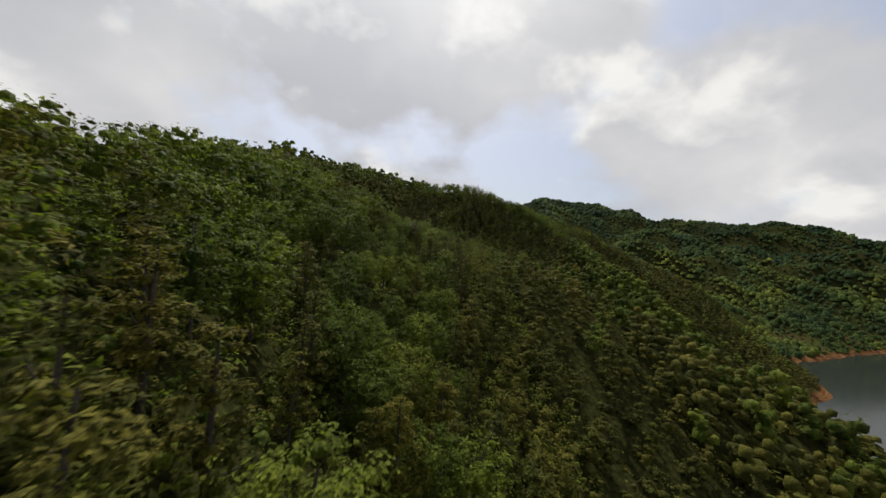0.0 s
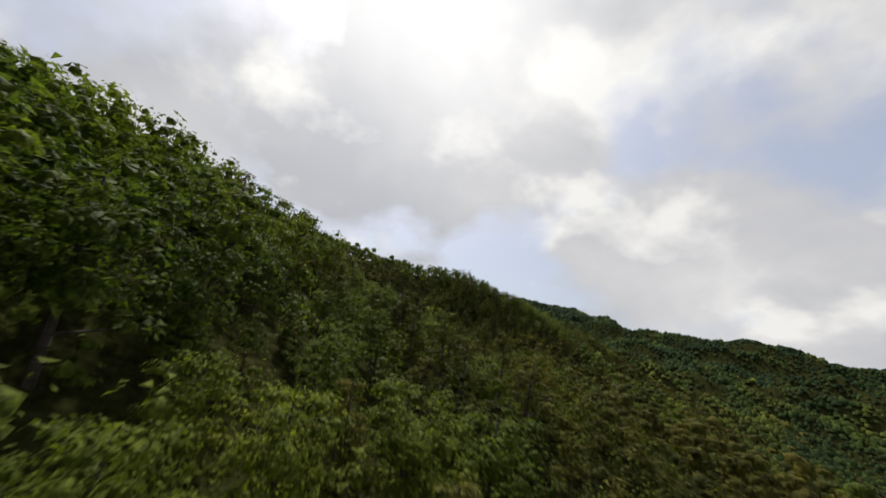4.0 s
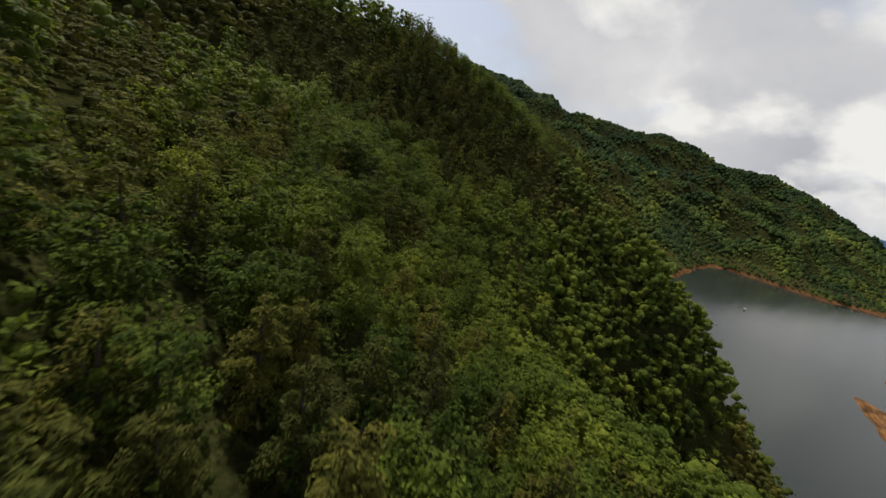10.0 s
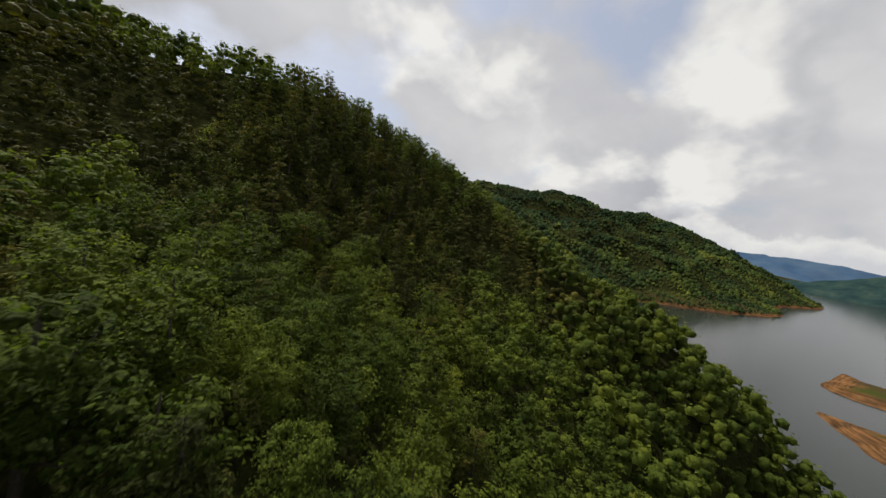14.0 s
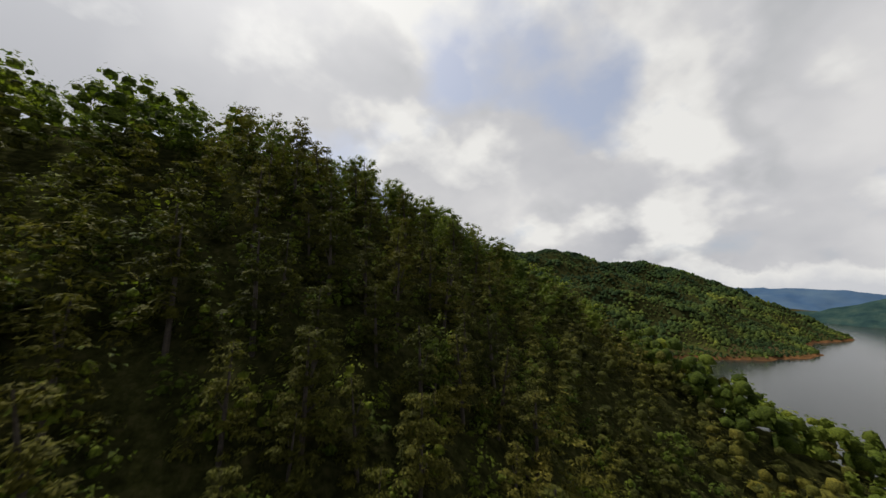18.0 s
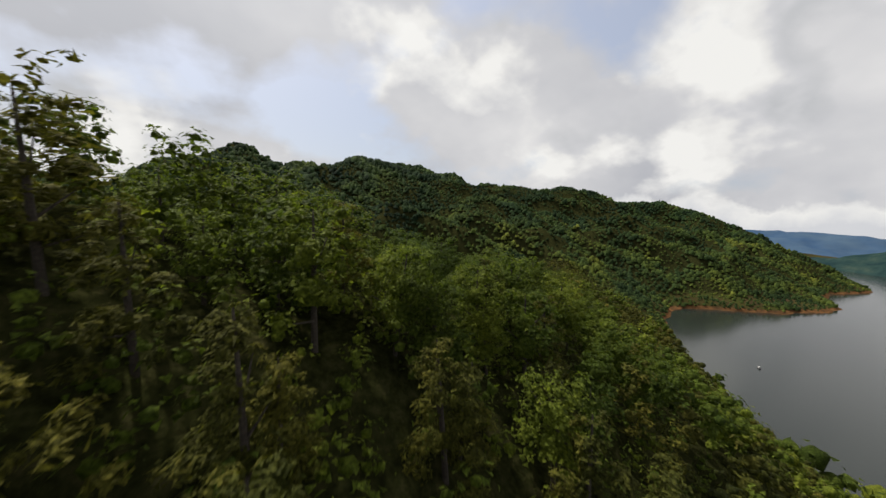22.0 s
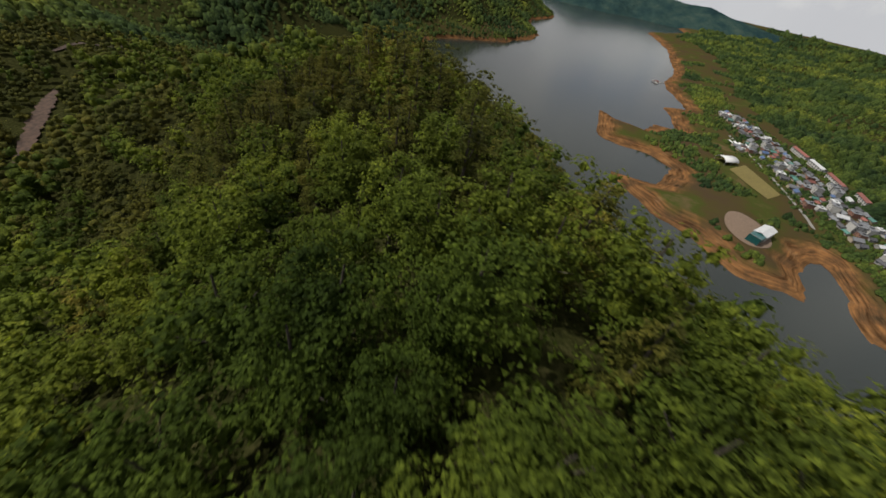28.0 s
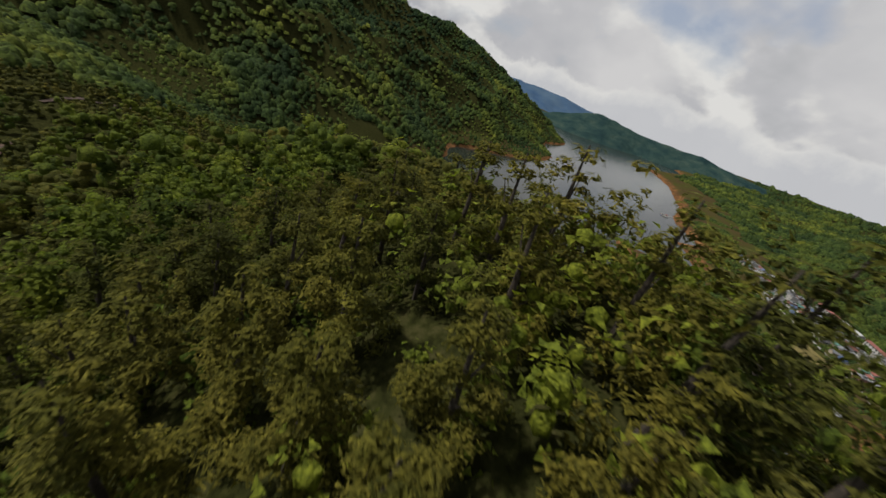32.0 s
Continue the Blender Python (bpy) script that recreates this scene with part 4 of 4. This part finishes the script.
def terrace(x, y, turn, n):
    """A long low block of holiday flats."""
    root = new("terrace_block", None)
    root.matrix_basis = pose(x, y, float(surface(x, y)), 0, 0, turn)
    w = n * 3.0
    part("wall", block((-w, w, -4, 4, -4, 6.0)), WALLS[0], root)
    part("roof", gable(w, 4.0, 6.0, 1.6, 0.5), ROOFS[2] if n % 2 else ROOFS[3], root)
    for i in range(n):
        for z in (0.8, 3.7):
            part("window", block((-w + 6 * i + 1.6, -w + 6 * i + 4.4, 4.0, 4.06, z, z + 1.5)), GLASS, root)
    return tagged(root, "long white two-storey terrace above the village", "building", "terraces above the village")


terrace(752, -56, 4, 7)
terrace(704, -58, 2, 6)
terrace(655, -60, -2, 7)
terrace(612, -72, -8, 5)


def patch(name, outline, mat, label, category, lift=0.35, cut=10):
    """A sheet draped over the ground inside an outline of four corners."""
    (a, b, c, d) = (np.array(p, float) for p in outline)
    u, v = np.meshgrid(np.linspace(0, 1, cut), np.linspace(0, 1, cut), indexing="ij")
    u, v = u[..., None], v[..., None]
    p = a * (1 - u) * (1 - v) + b * u * (1 - v) + c * u * v + d * (1 - u) * v
    z = surface(p[..., 0], p[..., 1]) + lift
    i = np.arange(cut * cut).reshape(cut, cut)
    top = np.stack([i[:-1, :-1], i[1:, :-1], i[1:, 1:], i[:-1, 1:]], -1).reshape(-1, 4)
    ob = new(name, mesh_from(name, np.concatenate([p, z[..., None]], -1).reshape(-1, 3), top, [mat], True))
    return tagged(ob, label, category, kind="structure")


patch("playing_field", [(609, 92), (638, 63), (563, 45), (539, 69)], TURF, "yellow-green turf of the playing field", "field", 0.5)


def hall():
    """The large hall on the point: a pale roof and a teal glazed front."""
    root = new("hall", None)
    x, y = 443, 110
    root.matrix_basis = pose(x, y, float(surface(x, y)), 0, 0, -41)
    root.scale = (0.74, 0.66, 0.8)
    part("wall", block((-10, 26, -9, 9, -4, 7.5)), WALLS[0], root)
    part("roof", gable(18.5, 9, 7.6, 2.2, 0.8), ROOFS[3], root).location = (8, 0, 0)
    part("teal_front", block((-27, -10.05, -8.6, 8.6, -4, 8.2)), TEAL, root, "dark teal glazed front block")
    for k in range(6):
        part("mullion", block((-26 + 3 * k, -25.8 + 3 * k, -8.75, -8.6, 0, 8.2)), WALLS[1], root)
    part("parapet", block((-27.2, -26.8, -8.8, 8.8, 8.2, 8.7)), WALLS[1], root)
    for k in range(5):
        part("window", block((-6 + 6 * k, -3 + 6 * k, 9.0, 9.06, 2, 5)), GLASS, root)
        part("window", block((-6 + 6 * k, -3 + 6 * k, -9.06, -9.0, 2, 5)), GLASS, root)
    return tagged(root, "white hall with a pale roof and dark teal front", "building")


def arch_roof(x, y, turn, w, run, rise, eave):
    """A covered court under an arched white membrane."""
    root = new("covered_court", None)
    root.matrix_basis = pose(x, y, float(surface(x, y)), 0, 0, turn)
    t = np.linspace(0, math.pi, 15)
    ring = np.stack([np.cos(t) * w, eave + np.sin(t) * rise], 1)
    vs = np.array([(a, e, b) for e in (-run, run) for a, b in ring])
    n = len(ring)
    fs = [(i, i + 1, n + i + 1, n + i) for i in range(n - 1)]
    roof = new("roof", mesh_from("roof", vs, fs, [WHITE], True))
    roof.parent = root
    k = roof.modifiers.new("thickness", "SOLIDIFY")
    k.thickness = 0.3
    for e in (-run * 0.95, 0, run * 0.95):
        for s in (-1, 1):
            part("post", block((s * w - 0.2, s * w + 0.2, e - 0.2, e + 0.2, -3, eave)), WALLS[1], root)
    return tagged(root, "covered sports court with an arched white roof", "building")


hall()
arch_roof(631, 91, 28, 9, 12, 4.0, 4.0)


def greenhouse(x, y, turn, run):
    root = new("greenhouse", None)
    root.matrix_basis = pose(x, y, float(surface(x, y)), 0, 0, turn)
    t = np.linspace(0, math.pi, 9)
    ring = np.stack([np.cos(t) * 3.2, np.sin(t) * 3.0], 1)
    vs = np.array([(e, a, b - 0.4) for e in (-run, run) for a, b in ring])
    n = len(ring)
    skin = new("cover", mesh_from("cover", vs, [(i, n + i, n + i + 1, i + 1) for i in range(n - 1)], [WHITE], True))
    skin.parent = root
    for e in (-run, run):
        bm = bmesh.new()
        bm.faces.new([bm.verts.new((e, a, b - 0.4)) for a, b in ring])
        part("end_wall", bm, WHITE, root)
    return tagged(root, "white plastic tunnel greenhouse beside the trees", "greenhouse", "greenhouses by the village")


for k in range(4):
    greenhouse(726 - 7.5 * k * 0.3, 52 - 7.2 * k, 12, 13)


def pontoon():
    """The floating landing stage."""
    root = new("landing_stage", None)
    root.matrix_basis = pose(1116, 104, 0, 0, 0, -48)
    part("deck", block((-16, 16, -3, 3, -0.3, 0.6)), CONCRETE, root)
    part("gangway", block((14, 34, -1, 1, 0.5, 0.8)), CONCRETE, root)
    part("cabin", block((-6, 2, -2.4, 2.4, 0.6, 3.6)), WALLS[0], root)
    part("roof", gable(4, 2.4, 3.6, 1.0, 0.4), ROOFS[2], root).location = (-2, 0, 0)
    return tagged(root, "floating landing stage with a white cabin and red roof", "jetty")


def boat(x, y, turn, hull, label):
    root = new("boat", None)
    root.matrix_basis = pose(x, y, 0, 0, 0, turn)
    bm = bmesh.new()
    sect = [(-4, 1.2, 0.9), (0, 1.4, 0.9), (3, 1.0, 1.1), (5, 0.05, 1.4)]
    rings = [[bm.verts.new(c) for c in ((x0, -w, h), (x0, -w * 0.6, -0.4), (x0, w * 0.6, -0.4), (x0, w, h))] for x0, w, h in sect]
    for p, q in zip(rings, rings[1:]):
        for i in range(3):
            bm.faces.new((p[i], p[i + 1], q[i + 1], q[i]))
        bm.faces.new((p[3], p[0], q[0], q[3]))
    bm.faces.new(rings[0])
    bmesh.ops.recalc_face_normals(bm, faces=bm.faces)
    part("hull", bm, hull, root)
    part("cabin", block((-2.5, 1.2, -0.9, 0.9, 0.85, 2.5)), WALLS[0], root)
    part("windscreen", block((1.2, 1.26, -0.8, 0.8, 1.5, 2.3)), GLASS, root)
    return tagged(root, label, "boat", "boats at the landing stage")


pontoon()
boat(1108, 116, -40, ROOFS[0], "small blue motor boat moored at the stage")
boat(1124, 112, -55, ROOFS[2], "small red motor boat moored at the stage")
boat(1102, 106, -130, ROOFS[3], "small white motor boat moored at the stage")
boat(655, 428, 30, ROOFS[5], "small dark fishing boat alone on the lake")


# ---- the valley behind the spur ----


def oval(name, cx, cy, rx, ry, mat, label, lift):
    """A field of rounded outline lying on the ground."""
    a = np.arange(28) / 28 * 2 * math.pi
    p = [(cx, cy)] + [(cx + rx * k * math.cos(t) * (1 + 0.06 * math.sin(3 * t)), cy + ry * k * math.sin(t)) for k in (0.5, 1.0) for t in a]
    p = np.array(p)
    i = np.arange(28)
    j = (i + 1) % 28
    f = np.concatenate([np.stack([0 * i, 1 + i, 1 + j, 1 + j], 1)[:, :3], np.stack([1 + i, 29 + i, 29 + j], 1), np.stack([1 + i, 29 + j, 1 + j], 1)])
    ob = new(name, mesh_from(name, np.column_stack([p, surface(p[:, 0], p[:, 1]) + lift]), f, [mat], True))
    return tagged(ob, label, "field", kind="structure")


oval("bare_field", 66, 726, 25, 17, EARTH, "freshly tilled red-brown field in the valley", 1.5)
oval("plaza", 452, 118, 30, 22, SAND, "pale sandy yard round the hall", 0.5)
oval("crop_field", 72, 792, 18, 10, TURF, "yellow-green crop strip at the valley's edge", 2.0)
oval("pale_field", -45, 792, 16, 9, SAND, "pale fallow field below the mountain", 2.0)
for k, (hx, hy) in enumerate(((36, 738), (44, 700), (30, 670), (46, 662), (60, 676))):
    copy_thing(homes[(3, 4, 0, 2, 8)[k]], pose(hx, hy, float(surface(hx, hy)) + 0.3, 0, 0, 25 * k))



def track(name, line, widths, mat, label, category, lift):
    """A strip of uneven width laid along a line."""
    r = np.random.default_rng(3)
    at, wide = [], []
    for (a, b), (wa, wb) in zip(zip(line, line[1:]), zip(widths, widths[1:])):
        for f in np.linspace(0, 1, 12, endpoint=False):
            at.append((a[0] + (b[0] - a[0]) * f, a[1] + (b[1] - a[1]) * f)), wide.append((wa + (wb - wa) * f) * r.uniform(0.7, 1.25))
    at = np.array(at)
    way = np.gradient(at, axis=0)
    way /= np.linalg.norm(way, axis=1)[:, None]
    side = np.stack([-way[:, 1], way[:, 0]], 1) * np.array(wide)[:, None] / 2
    p = np.concatenate([at - side, at, at + side])
    n = len(at)
    i = np.arange(n - 1)
    f = np.concatenate([np.stack([i + k * n, i + 1 + k * n, i + 1 + (k + 1) * n, i + (k + 1) * n], 1) for k in (0, 1)])
    ob = new(name, mesh_from(name, np.column_stack([p, surface(p[:, 0], p[:, 1]) + lift]), f[:, ::-1], [mat], True))
    return tagged(ob, label, category, kind="structure")


track("scree", [(146, 548), (160, 562), (176, 578), (192, 593), (206, 606)], (1.5, 5, 7, 6, 1), ROCK, "brown stony gully running down to the cove", "scree", 0.9)
track("road", [(236, 648), (266, 660), (300, 672)], (3, 3, 3), ROCK, "narrow concrete track along the valley", "road", 0.8)
oval("brown_field", -88, 800, 16, 9, EARTH, "reddish fallow field below the mountain", 1.5)
oval("meadow", 143, 573, 10, 9, TURF, "dry yellow-green meadow beside the gully", 1.0)
patch("promenade", [(500, 30), (502, 34), (770, 46), (770, 42)], CONCRETE, "grey village street", "road", 0.6, 24)

# ---- trees round the village ----
vr = np.random.default_rng(31)
vx, vy = scatter(345, 1500, -150, 235, 7.5, vr)
vs_ = inside_shore(vx, vy)
vz = surface(vx, vy)
free = (vs_ > 26) & (vz > 6.0) & (fbm(vx, vy, 55, 3) > -0.02)
for p, q in taken:
    free &= (vx - p) ** 2 + (vy - q) ** 2 > 56
for p, q, g in ((443, 110, 34), (631, 91, 18), (589, 68, 40), (455, 122, 26), (720, 40, 18), (752, -56, 22), (704, -58, 20), (655, -60, 22), (612, -72, 18)):
    free &= (vx - p) ** 2 + (vy - q) ** 2 > g * g
free |= (vs_ > 30) & (along(vx, vy, [(655, 100, 0), (690, 120, 0), (760, 70, 0)])[0] < 9)
vx, vy, vz = vx[free], vy[free], vz[free]
ob = new("village_trees", mesh_from("village_trees", *rounded(vr, vx, vy, vz - 0.6, vr.uniform(2.6, 5.0, len(vx))), [FAR], True))
tagged(ob, "dark green trees and hedges between the houses", "trees", kind="stuff")

# gardens between the houses
wx, wy = scatter(400, 960, -95, 64, 5.6, vr)
gap = np.min(np.hypot(wx[:, None] - np.array(taken)[None, :, 0], wy[:, None] - np.array(taken)[None, :, 1]), axis=1)
ok = (gap > 6.2) & (gap < 26) & (inside_shore(wx, wy) > 20) & ~((wx > 535) & (wx < 645) & (wy > 42)) & (vr.random(len(wx)) < 0.8)
wx, wy = wx[ok], wy[ok]
ob = new("garden_trees", mesh_from("garden_trees", *rounded(vr, wx, wy, surface(wx, wy) - 0.5, vr.uniform(1.5, 3.2, len(wx))), [FAR], True))
tagged(ob, "small dark green garden trees among the village houses", "trees", kind="stuff")
